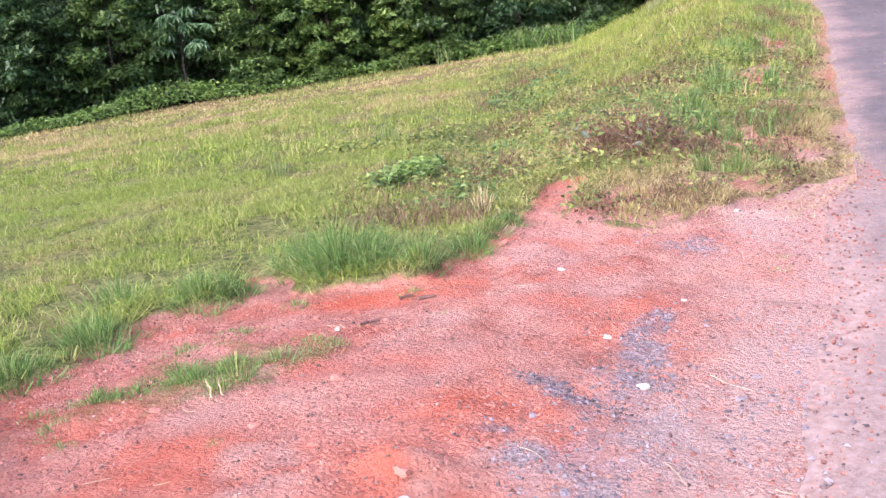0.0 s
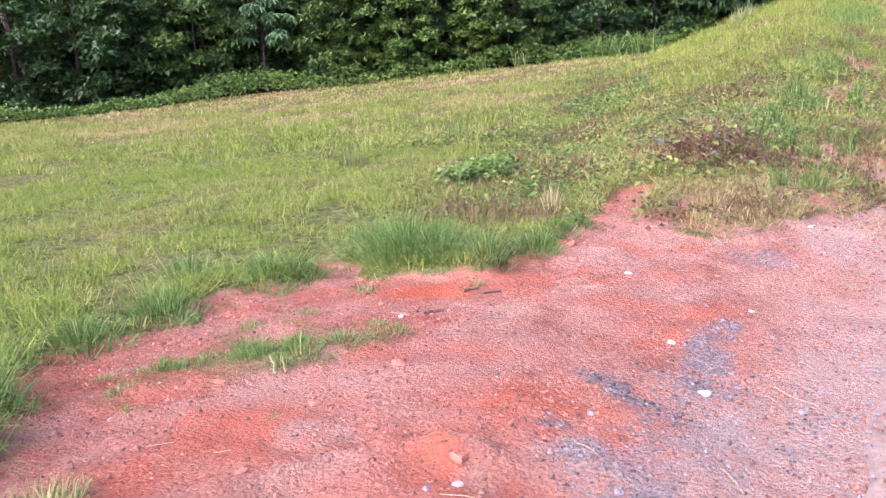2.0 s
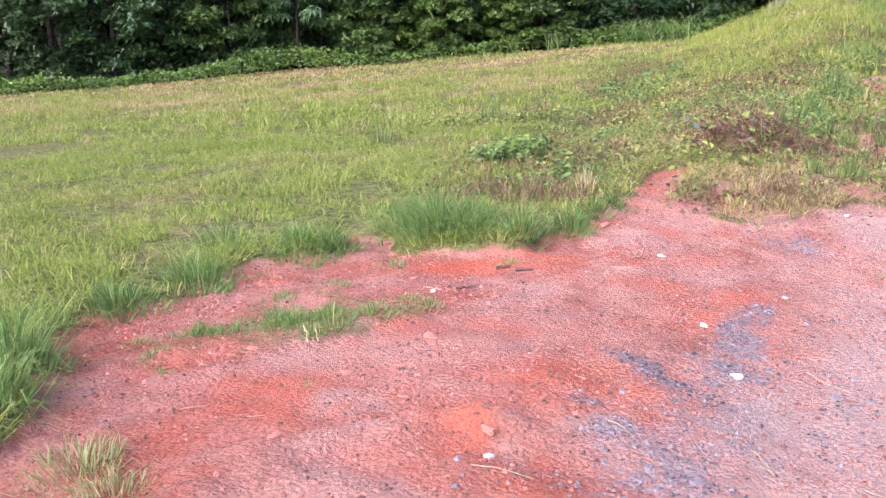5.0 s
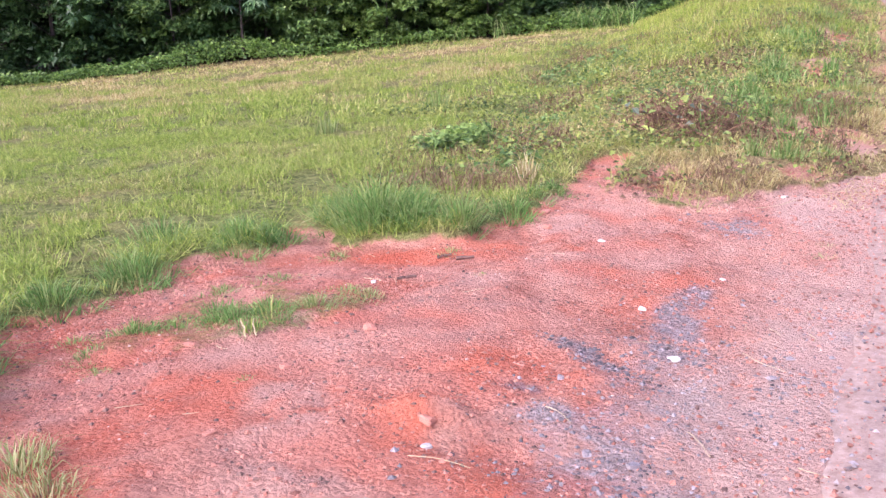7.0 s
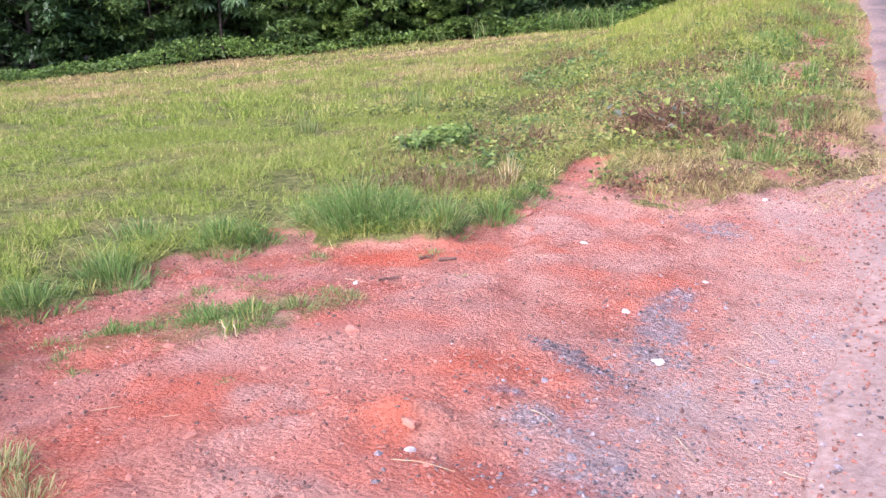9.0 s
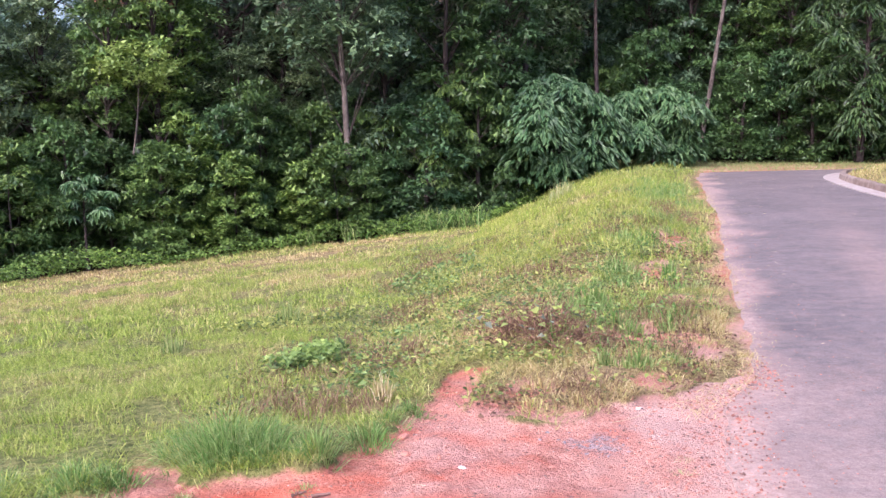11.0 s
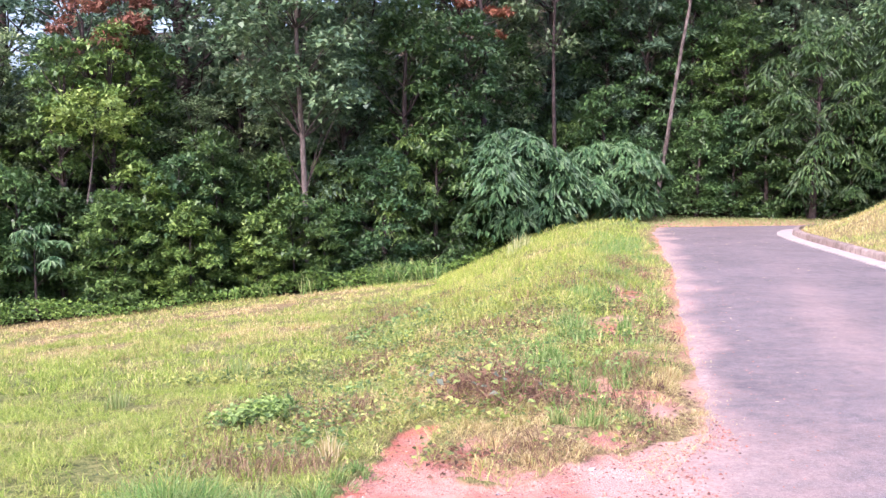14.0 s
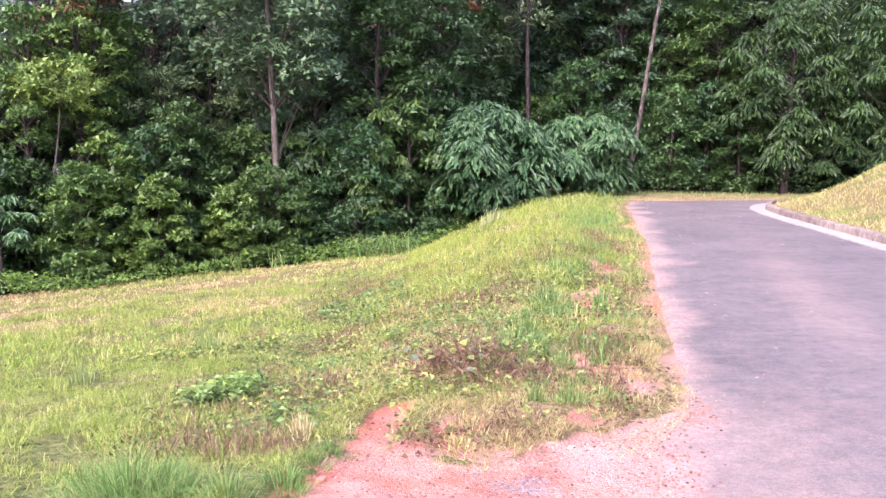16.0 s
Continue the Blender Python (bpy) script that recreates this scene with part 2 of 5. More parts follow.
def ground_material():
    m, n, l, b = material("earth_and_turf", 0.95, 0.15)
    v = coords(n)
    red = ramp_node(n, l, noise_node(n, l, 1.5, 7, 0.62, v), [(0.32, (0.34, 0.115, 0.085)), (0.43, (0.56, 0.155, 0.09)), (0.50, (0.51, 0.22, 0.155)), (0.64, (0.60, 0.35, 0.28))])
    grain = ramp_node(n, l, noise_node(n, l, 75, 6, 0.8, v), [(0.34, (0.12, 0.045, 0.04)), (0.45, (0.41, 0.16, 0.115)), (0.57, (0.53, 0.25, 0.19)), (0.70, (0.70, 0.50, 0.43))])
    red = mix_node(n, l, 0.36, red, grain)
    red = mix_node(n, l, 0.8, red, ramp_node(n, l, noise_node(n, l, 11, 9, 0.78, v), [(0.34, (0.6, 0.5, 0.5)), (0.47, (1.04, 1.01, 1.01)), (0.62, (1.25, 1.35, 1.35))]), 'MULTIPLY')
    warp = n.new("ShaderNodeVectorMath")
    warp.operation = 'MULTIPLY_ADD'
    wn_ = n.new("ShaderNodeTexNoise")
    wn_.inputs["Scale"].default_value = 25
    l.new(v, wn_.inputs["Vector"])
    l.new(wn_.outputs["Color"], warp.inputs[0])
    warp.inputs[1].default_value = (0.02, 0.02, 0.02)
    l.new(v, warp.inputs[2])
    cells = []
    for scale, stops in ((60, [(0.0, (0.35, 0.30, 0.30)), (0.18, (0.8, 0.78, 0.78)), (0.6, (1.0, 1.0, 1.0)), (0.93, (1.0, 1.0, 1.0)), (1.0, (1.3, 1.4, 1.4))]),
                         (170, [(0.0, (0.45, 0.38, 0.38)), (0.25, (0.85, 0.85, 0.85)), (0.8, (0.98, 0.98, 0.98)), (1.0, (1.3, 1.4, 1.4))])):
        vo = n.new("ShaderNodeTexVoronoi")
        vo.inputs["Scale"].default_value = scale
        l.new(warp.outputs[0], vo.inputs["Vector"])
        sep = n.new("ShaderNodeSeparateColor")
        l.new(vo.outputs["Color"], sep.inputs[0])
        red = mix_node(n, l, 0.3 if scale < 100 else 0.42, red, ramp_node(n, l, sep.outputs[0], stops), 'MULTIPLY')
        cells.append(vo.outputs["Distance"])
    grey = ramp_node(n, l, noise_node(n, l, 45, 6, 0.8, v), [(0.34, (0.09, 0.07, 0.075)), (0.5, (0.30, 0.245, 0.25)), (0.66, (0.60, 0.49, 0.48))])
    crust = ramp_node(n, l, noise_node(n, l, 1.3, 10, 0.72, v), [(0.46, (0, 0, 0)), (0.57, (0.62, 0.62, 0.62))])
    red = mix_node(n, l, crust, red, mix_node(n, l, 0.4, (0.78, 0.46, 0.35), red))
    red = mix_node(n, l, ragged(n, l, attr(n, "gravel"), noise_node(n, l, 40, 7, 0.85, v), 1.5, 0.3), red, grey)
    red = mix_node(n, l, attr(n, "fresh"), red, mix_node(n, l, 0.4, (0.66, 0.15, 0.075), red))
    red = mix_node(n, l, attr(n, "damp"), red, mix_node(n, l, 1.0, red, (0.98, 0.92, 0.91), 'MULTIPLY'))
    pale = mix_node(n, l, 0.74, red, (0.60, 0.44, 0.37))
    red = mix_node(n, l, attr(n, "dust"), red, pale)
    turf = ramp_node(n, l, noise_node(n, l, 18, 6, 0.7, v), [(0.36, (0.07, 0.085, 0.028)), (0.5, (0.17, 0.20, 0.058)), (0.66, (0.33, 0.32, 0.12))])
    straw = ramp_node(n, l, noise_node(n, l, 25, 6, 0.7, v), [(0.34, (0.08, 0.055, 0.028)), (0.5, (0.28, 0.21, 0.10)), (0.68, (0.50, 0.40, 0.2))])
    turf = mix_node(n, l, attr(n, "dry"), turf, straw)
    # dark leaf litter; on the added rise its darkness also paints shaded gaps
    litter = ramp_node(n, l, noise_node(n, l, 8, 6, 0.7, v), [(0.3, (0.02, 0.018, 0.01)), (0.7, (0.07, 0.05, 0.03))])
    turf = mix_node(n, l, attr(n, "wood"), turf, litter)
    l.new(mix_node(n, l, ragged(n, l, attr(n, "dirt"), noise_node(n, l, 12, 7, 0.75, v), 1.1, 0.2), turf, red), b.inputs["Base Color"])
    lump = n.new("ShaderNodeMath")
    lump.operation = 'MULTIPLY_ADD'
    l.new(cells[0], lump.inputs[0])
    lump.inputs[1].default_value = -0.45
    l.new(noise_node(n, l, 45, 8, 0.75, v), lump.inputs[2])
    bump_node(n, l, b, lump.outputs[0], 0.9, 0.034)
    return m


def asphalt_material():
    m, n, l, b = material("worn_asphalt", 0.85, 0.3)
    v = coords(n)
    fine = ramp_node(n, l, noise_node(n, l, 120, 4, 0.8, v), [(0.3, (0.08, 0.069, 0.069)), (0.52, (0.155, 0.138, 0.13)), (0.72, (0.30, 0.272, 0.258))])
    wide = ramp_node(n, l, noise_node(n, l, 0.8, 5, 0.6, v), [(0.3, (0.72, 0.72, 0.74)), (0.7, (1.15, 1.12, 1.12))])
    base = mix_node(n, l, 1.0, fine, wide, 'MULTIPLY')
    dusty = ramp_node(n, l, noise_node(n, l, 30, 6, 0.7, v), [(0.35, (0.31, 0.205, 0.165)), (0.65, (0.51, 0.375, 0.31))])
    spots = ramp_node(n, l, noise_node(n, l, 9, 9, 0.8, v), [(0.36, (0.78, 0.76, 0.76)), (0.5, (1, 1, 1)), (0.66, (1.28, 1.24, 1.2))])
    base = mix_node(n, l, 0.8, base, spots, 'MULTIPLY')
    l.new(mix_node(n, l, ragged(n, l, attr(n, "dust"), noise_node(n, l, 5, 8, 0.75, v), 1.0, 0.55), base, dusty), b.inputs["Base Color"])
    bump_node(n, l, b, noise_node(n, l, 140, 5, 0.8, v), 0.5, 0.006)
    return m


def concrete_material():
    m, n, l, b = material("stained_concrete", 0.9, 0.2)
    v = coords(n)
    c = ramp_node(n, l, noise_node(n, l, 6, 8, 0.7, v), [(0.3, (0.14, 0.11, 0.092)), (0.55, (0.30, 0.245, 0.21)), (0.75, (0.42, 0.36, 0.32))])
    info = n.new("ShaderNodeObjectInfo").outputs["Random"]
    tint = ramp_node(n, l, info, [(0.0, (0.82, 0.78, 0.76)), (1.0, (1.1, 1.08, 1.06))])
    l.new(mix_node(n, l, 1.0, c, tint, 'MULTIPLY'), b.inputs["Base Color"])
    bump_node(n, l, b, noise_node(n, l, 60, 6, 0.7, v), 0.5, 0.01)
    return m


def pale_concrete_material():
    m, n, l, b = material("pale_concrete", 0.9, 0.2)
    v = coords(n)
    c = ramp_node(n, l, noise_node(n, l, 5, 8, 0.7, v), [(0.3, (0.28, 0.235, 0.205)), (0.6, (0.42, 0.37, 0.335)), (0.8, (0.50, 0.45, 0.41))])
    l.new(c, b.inputs["Base Color"])
    bump_node(n, l, b, noise_node(n, l, 60, 6, 0.7, v), 0.4, 0.008)
    return m


def leaf_material(name, dark, mid, light, gloss=0.7, through_light=0.25, patch=0.35):
    """Leaves that vary from leaf to leaf, over patches and from plant to plant."""
    m, n, l, b = material(name, gloss, 0.5)
    isl = n.new("ShaderNodeNewGeometry").outputs["Random Per Island"]
    col = ramp_node(n, l, isl, [(0.0, dark), (0.45, mid), (1.0, light)])
    v = n.new("ShaderNodeNewGeometry").outputs["Position"]
    pt = ramp_node(n, l, noise_node(n, l, patch, 4, 0.6, v), [(0.3, (0.62, 0.68, 0.66)), (0.7, (1.3, 1.25, 1.1))])
    col = mix_node(n, l, 1.0, col, pt, 'MULTIPLY')
    own = ramp_node(n, l, n.new("ShaderNodeObjectInfo").outputs["Random"], [(0.0, (0.75, 0.82, 0.85)), (1.0, (1.2, 1.15, 0.95))])
    col = mix_node(n, l, 1.0, col, own, 'MULTIPLY')
    l.new(col, b.inputs["Base Color"])
    tr = n.new("ShaderNodeBsdfTranslucent")
    l.new(col, tr.inputs[0])
    mx = n.new("ShaderNodeMixShader")
    mx.inputs[0].default_value = through_light
    l.new(b.outputs[0], mx.inputs[1])
    l.new(tr.outputs[0], mx.inputs[2])
    l.new(mx.outputs[0], n["Material Output"].inputs[0])
    return m


def grass_material(name, greens, straws):
    """Blades that run from green to straw by the attribute dry."""
    m, n, l, b = material(name, 0.6, 0.25)
    isl = n.new("ShaderNodeNewGeometry").outputs["Random Per Island"]
    g = ramp_node(n, l, isl, list(zip((0.0, 0.5, 1.0), greens)))
    s = ramp_node(n, l, isl, list(zip((0.0, 0.5, 1.0), straws)))
    col = mix_node(n, l, attr(n, "dry"), g, s)
    l.new(col, b.inputs["Base Color"])
    tr = n.new("ShaderNodeBsdfTranslucent")
    l.new(col, tr.inputs[0])
    mx = n.new("ShaderNodeMixShader")
    mx.inputs[0].default_value = 0.3
    l.new(b.outputs[0], mx.inputs[1])
    l.new(tr.outputs[0], mx.inputs[2])
    l.new(mx.outputs[0], n["Material Output"].inputs[0])
    return m


def bark_material(name, dark, light, scale=9):
    m, n, l, b = material(name, 0.95, 0.1)
    v = coords(n)
    l.new(ramp_node(n, l, noise_node(n, l, scale, 7, 0.7, v), [(0.35, dark), (0.65, light)]), b.inputs["Base Color"])
    bump_node(n, l, b, noise_node(n, l, scale * 3, 6, 0.7, v), 0.6, 0.02)
    return m


def plain_material(name, dark, light, scale=40, rough=0.85):
    m, n, l, b = material(name, rough, 0.25)
    v = coords(n)
    c = ramp_node(n, l, noise_node(n, l, scale, 5, 0.7, v), [(0.3, dark), (0.7, light)])
    own = ramp_node(n, l, n.new("ShaderNodeNewGeometry").outputs["Random Per Island"], [(0.0, (0.5, 0.48, 0.48)), (0.5, (0.95, 0.95, 0.95)), (1.0, (1.22, 1.22, 1.22))])
    l.new(mix_node(n, l, 1.0, c, own, 'MULTIPLY'), b.inputs["Base Color"])
    bump_node(n, l, b, noise_node(n, l, scale * 2, 5, 0.7, v), 0.4, 0.01)
    return m


EARTH = ground_material()
ASPHALT = asphalt_material()
CONCRETE = concrete_material()
PALE = pale_concrete_material()
CREST = grass_material("crest_grass", [(0.16, 0.24, 0.03), (0.30, 0.40, 0.055), (0.46, 0.52, 0.11)], [(0.32, 0.22, 0.10), (0.52, 0.41, 0.19), (0.70, 0.60, 0.34)])
GRASS = grass_material("meadow_grass", [(0.12, 0.21, 0.034), (0.24, 0.345, 0.055), (0.43, 0.51, 0.10)], [(0.32, 0.22, 0.10), (0.52, 0.41, 0.19), (0.70, 0.60, 0.34)])
LUSH = grass_material("lush_grass", [(0.06, 0.15, 0.03), (0.13, 0.28, 0.06), (0.28, 0.44, 0.13)], [(0.35, 0.28, 0.12), (0.5, 0.42, 0.2), (0.68, 0.6, 0.38)])
WEED = leaf_material("weed_leaf", (0.05, 0.09, 0.028), (0.17, 0.23, 0.06), (0.38, 0.42, 0.13), 0.5, 0.25, 1.5)
BELT = leaf_material("creeper_leaf", (0.05, 0.115, 0.022), (0.115, 0.22, 0.042), (0.215, 0.33, 0.075), 0.5, 0.25, 0.8)
LEAF = {
    "green": leaf_material("green_leaf", (0.022, 0.056, 0.02), (0.055, 0.117, 0.036), (0.12, 0.2, 0.058), 0.5),
    "bright": leaf_material("bright_leaf", (0.032, 0.075, 0.02), (0.10, 0.185, 0.046), (0.21, 0.32, 0.09), 0.5),
    # hazy veil over the far trees, put into a paler, bluer leaf colour
    "deep": leaf_material("hazed_deep_leaf", (0.05, 0.105, 0.07), (0.1, 0.175, 0.11), (0.17, 0.26, 0.15), 0.45),
    "dark": leaf_material("dark_leaf", (0.024, 0.064, 0.026), (0.052, 0.118, 0.044), (0.10, 0.19, 0.07), 0.45),
    "blue": leaf_material("blue_green_leaf", (0.025, 0.075, 0.035), (0.06, 0.14, 0.065), (0.12, 0.22, 0.11), 0.5),
    "olive": leaf_material("olive_leaf", (0.045, 0.085, 0.042), (0.115, 0.18, 0.09), (0.21, 0.29, 0.155), 0.5),
    "lime": leaf_material("lime_leaf", (0.12, 0.19, 0.045), (0.26, 0.37, 0.085), (0.42, 0.52, 0.16), 0.5),
    "red": leaf_material("red_leaf", (0.13, 0.05, 0.035), (0.23, 0.085, 0.06), (0.30, 0.15, 0.095)),
}
BARK = bark_material("grey_bark", (0.025, 0.02, 0.02), (0.09, 0.07, 0.065))
MOTTLED = bark_material("mottled_bark", (0.03, 0.024, 0.022), (0.20, 0.17, 0.15), 3)
PALE_BARK = bark_material("pale_bark", (0.14, 0.11, 0.10), (0.46, 0.40, 0.37), 5)
STONE_WHITE = plain_material("white_stone", (0.45, 0.4, 0.37), (0.66, 0.61, 0.57))
STONE_GREY = plain_material("grey_stone", (0.12, 0.10, 0.105), (0.42, 0.365, 0.37))
STONE_RED = plain_material("red_clod", (0.31, 0.115, 0.08), (0.56, 0.27, 0.2))
STICK = plain_material("dead_stick", (0.12, 0.065, 0.055), (0.26, 0.16, 0.13))
STRAW = plain_material("straw", (0.42, 0.32, 0.18), (0.7, 0.58, 0.38))
DEAD = plain_material("withered_leaf", (0.10, 0.055, 0.035), (0.27, 0.165, 0.10))
DARK_WEED = leaf_material("dark_weed_leaf", (0.055, 0.11, 0.03), (0.13, 0.225, 0.06), (0.26, 0.37, 0.11), 0.5, 0.25, 1.5)
DUSTY = plain_material("dusty_leaf", (0.085, 0.11, 0.075), (0.16, 0.185, 0.125))


# ---- mesh builders ----
def mesh_of(name, verts, faces, mat, attrs=None, smooth=False):
    """A mesh from arrays: faces all of one size."""
    verts, faces = np.asarray(verts, np.float32), np.asarray(faces, np.int32)
    k = faces.shape[1]
    me = bpy.data.meshes.new(name)
    me.vertices.add(len(verts))
    me.vertices.foreach_set("co", verts.ravel())
    me.loops.add(faces.size)
    me.loops.foreach_set("vertex_index", faces.ravel())
    me.polygons.add(len(faces))
    me.polygons.foreach_set("loop_start", np.arange(0, faces.size, k, dtype=np.int32))
    me.polygons.foreach_set("use_smooth", np.full(len(faces), smooth))
    for key, val in (attrs or {}).items():
        at = me.attributes.new(key, 'FLOAT', 'POINT')
        at.data.foreach_set("value", np.asarray(val, np.float32))
    me.update(calc_edges=True)
    me.validate()
    me.materials.append(mat)
    return me


def leaf_arrays(c, axis, normal, length, width, fold=0.25):
    """Folded pointed leaves: four corners, two faces each."""
    axis = unit(axis)
    side = unit(np.cross(axis, normal))
    up = np.cross(side, axis)
    L, W = length[:, None], width[:, None]
    base = c - axis * L * 0.5
    tip = c + axis * L * 0.5 - up * L * 0.12
    a = c - axis * L * 0.05 + side * W * 0.5 + up * W * fold
    b = c - axis * L * 0.05 - side * W * 0.5 + up * W * fold
    v = np.stack([base, a, tip, b], 1).reshape(-1, 3)
    i = np.arange(len(c))[:, None] * 4
    f = np.concatenate([i + [0, 1, 2], i + [0, 2, 3]], 1).reshape(-1, 3)
    return v, f


def small_leaves(c, axis, normal, length, width):
    """Small pointed leaves of one face each."""
    axis = unit(axis)
    side = unit(np.cross(axis, normal))
    L, W = length[:, None], width[:, None]
    v = np.stack([c - axis * L * 0.35 + side * W * 0.5, c - axis * L * 0.35 - side * W * 0.5, c + axis * L * 0.65], 1).reshape(-1, 3)
    return v, np.arange(len(v)).reshape(-1, 3)


def blade_arrays(root, lean, h, w, r):
    """Bent grass blades: five corners, three faces each."""
    n = len(root)
    ang = r.rand(n) * 2 * math.pi
    side = np.stack([np.cos(ang), np.sin(ang), np.zeros(n)], 1) * (w / 2)[:, None]
    up = np.array([0, 0, 1.0])
    mid = root + lean * 0.38 + up * (h * 0.6)[:, None]
    tip = root + lean + up * (h * np.clip(1 - 0.4 * np.linalg.norm(lean, axis=1) / np.maximum(h, 1e-3), 0.35, 1))[:, None]
    v = np.stack([root - side, root + side, mid - side * 0.75, mid + side * 0.75, tip], 1).reshape(-1, 3)
    i = np.arange(n)[:, None] * 5
    f = np.concatenate([i + [0, 1, 2], i + [1, 3, 2], i + [2, 3, 4]], 1).reshape(-1, 3)
    return v, f


def tube_arrays(points, radii, seg=7):
    """A tapered round tube along points."""
    p = np.asarray(points, float)
    v, f = [], []
    t = unit(np.gradient(p, axis=0))
    for k in range(len(p)):
        ref = np.array([1.0, 0, 0]) if abs(t[k][0]) < 0.8 else np.array([0, 1.0, 0])
        s = unit(np.cross(t[k], ref))
        u = np.cross(t[k], s)
        for j in range(seg):
            q = 2 * math.pi * j / seg
            v.append(p[k] + radii[k] * (math.cos(q) * s + math.sin(q) * u))
    for k in range(len(p) - 1):
        for j in range(seg):
            a, b = k * seg + j, k * seg + (j + 1) % seg
            f += [(a, b, b + seg), (a, b + seg, a + seg)]
    return np.array(v), np.array(f)


def joined(pieces):
    vs, fs, n = [], [], 0
    for v, f in pieces:
        vs.append(v)
        fs.append(f + n)
        n += len(v)
    return np.concatenate(vs), np.concatenate(fs)


def part(name, me, parent, label=""):
    ob = new(name, me)
    ob.parent = parent
    return tagged(ob, label) if label else ob


# ---- ground: one sheet ----
def spread(fine_a, fine_b, step, lo, hi, grow=1.09):
    mid = list(np.arange(fine_a, fine_b, step))
    up, s, q = [], step, fine_b
    while q < hi:
        up.append(q)
        s = min(s * grow, 60)
        q += s
    down, s, q = [], step, fine_a
    while q > lo:
        s = min(s * grow, 60)
        q -= s
        down.append(q)
    return np.array(down[::-1] + mid + up + [hi])


gx = np.unique(np.concatenate([spread(-2.8, 1.7, 0.027, -900, 900, 1.1), np.linspace(6.3, 11, 34)]).round(3))
gy = np.unique(np.concatenate([spread(1.8, 6.8, 0.027, -500, 1500, 1.06), np.linspace(14, 31, 60)]).round(3))
GX, GY = np.meshgrid(gx, gy)
GZ = height(GX, GY)
nx, ny = len(gx), len(gy)
idx = np.arange(nx * ny).reshape(ny, nx)
quads = np.stack([idx[:-1, :-1], idx[:-1, 1:], idx[1:, 1:], idx[1:, :-1]], -1).reshape(-1, 4)
fx, fy = GX.ravel(), GY.ravel()


def dryness(x, y):
    """Where the mown grass has turned to straw."""
    band = sstep(11, 19, y) * sstep(-0.5, -3, x)
    d = sstep(0.42, 0.68, fbm(x, y * 1.6, 2.2, 4, 81)) * (0.22 + 0.65 * band) + 0.44 * band
    d = np.clip(d + 0.5 * sstep(0.52, 0.72, fbm(x, y * 1.5, 0.45, 3, 83)) * (0.6 + 0.5 * sstep(7, 13, y)), 0, 1)
    slope = sstep(-1.8, -0.2, x) * sstep(5, 7, y) * (1 - 0.75 * sstep(11, 15, y)) * (0.45 + 0.55 * sstep(0.35, 0.6, fbm(x, y, 0.5, 3, 85)))
    fore = 0.95 * np.exp(-(((x - 0.5) / 0.75) ** 2 + ((y - 5.8) / 0.75) ** 2) ** 2)
    edge = sstep(0.9, 0.15, road_left(y) - x) * sstep(5, 6, y) * sstep(29, 26, y) * 0.75
    bank = sstep(0, 0.4, x - kerb_x(y)) * (0.1 + 0.45 * sstep(0.35, 0.65, fbm(x, y, 1.2, 3, 87)))
    lushness = sstep(0.50, 0.60, fbm(x, y, 1.1, 3, 103)) * sstep(4, 8, y)
    strip = np.exp(-((road_left(y) - 0.75 - x) / 0.45) ** 2) * sstep(7, 8.5, y)
    return np.clip(np.maximum(np.maximum.reduce([d, slope, edge, bank]) * (1 - 0.6 * lushness) * (1 - 0.8 * strip), fore), 0, 1)


def front(x, y):
    """Metres past the meadow's far edge, into the woods."""
    ang = np.arctan2(-np.asarray(x, float), np.maximum(y, 0.01))
    r = np.hypot(x, y)
    edge = np.where(ang > 0.0, 25.2 + 1.0 * sstep(0.25, 0.0, ang) + 0.8 * np.sin(ang * 9), 34.2 + 0.6 * np.sin(ang * 11))
    edge = np.where((ang > -0.1) & (ang <= 0.03), 27 + 7 * sstep(0.03, -0.1, ang), edge)
    return r - edge


ground = new("ground", mesh_of("ground", np.stack([fx, fy, GZ.ravel()], 1), quads, EARTH, {
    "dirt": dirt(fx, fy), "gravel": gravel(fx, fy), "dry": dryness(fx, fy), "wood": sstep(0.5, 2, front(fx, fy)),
    "dust": np.clip(sstep(0.75, 0.0, road_left(fy) - fx + 0.7 * (fbm(fx, fy, 0.4, 4, 91) - 0.5)) * sstep(8.5, 6, fy) + 0.3 * sstep(0.45, 0.66, fbm(fx, fy, 0.5, 5, 92)), 0, 1),
    "damp": sstep(-0.75, -1.5, fx + 0.5 * (fbm(fx, fy, 0.7, 3, 94) - 0.5)),
    "fresh": fresh(fx, fy)}, True))
tagged(ground, "red bare earth beside mown green and straw-yellow grass", "ground", kind="structure")

# ---- road ----
ry = np.concatenate([np.arange(-30, 0, 1.0), np.arange(0, 12, 0.06), np.arange(12, 32.5, 0.2)])
rs = np.concatenate([np.linspace(0, 0.2, 40), np.linspace(0.22, 1, 26)])
RY, RS = np.meshgrid(ry, rs, indexing="ij")


def far_edge(x):
    return 28.3 + 0.32 * (np.asarray(x) - 5) - 0.008 * (np.asarray(x) - 5) ** 2


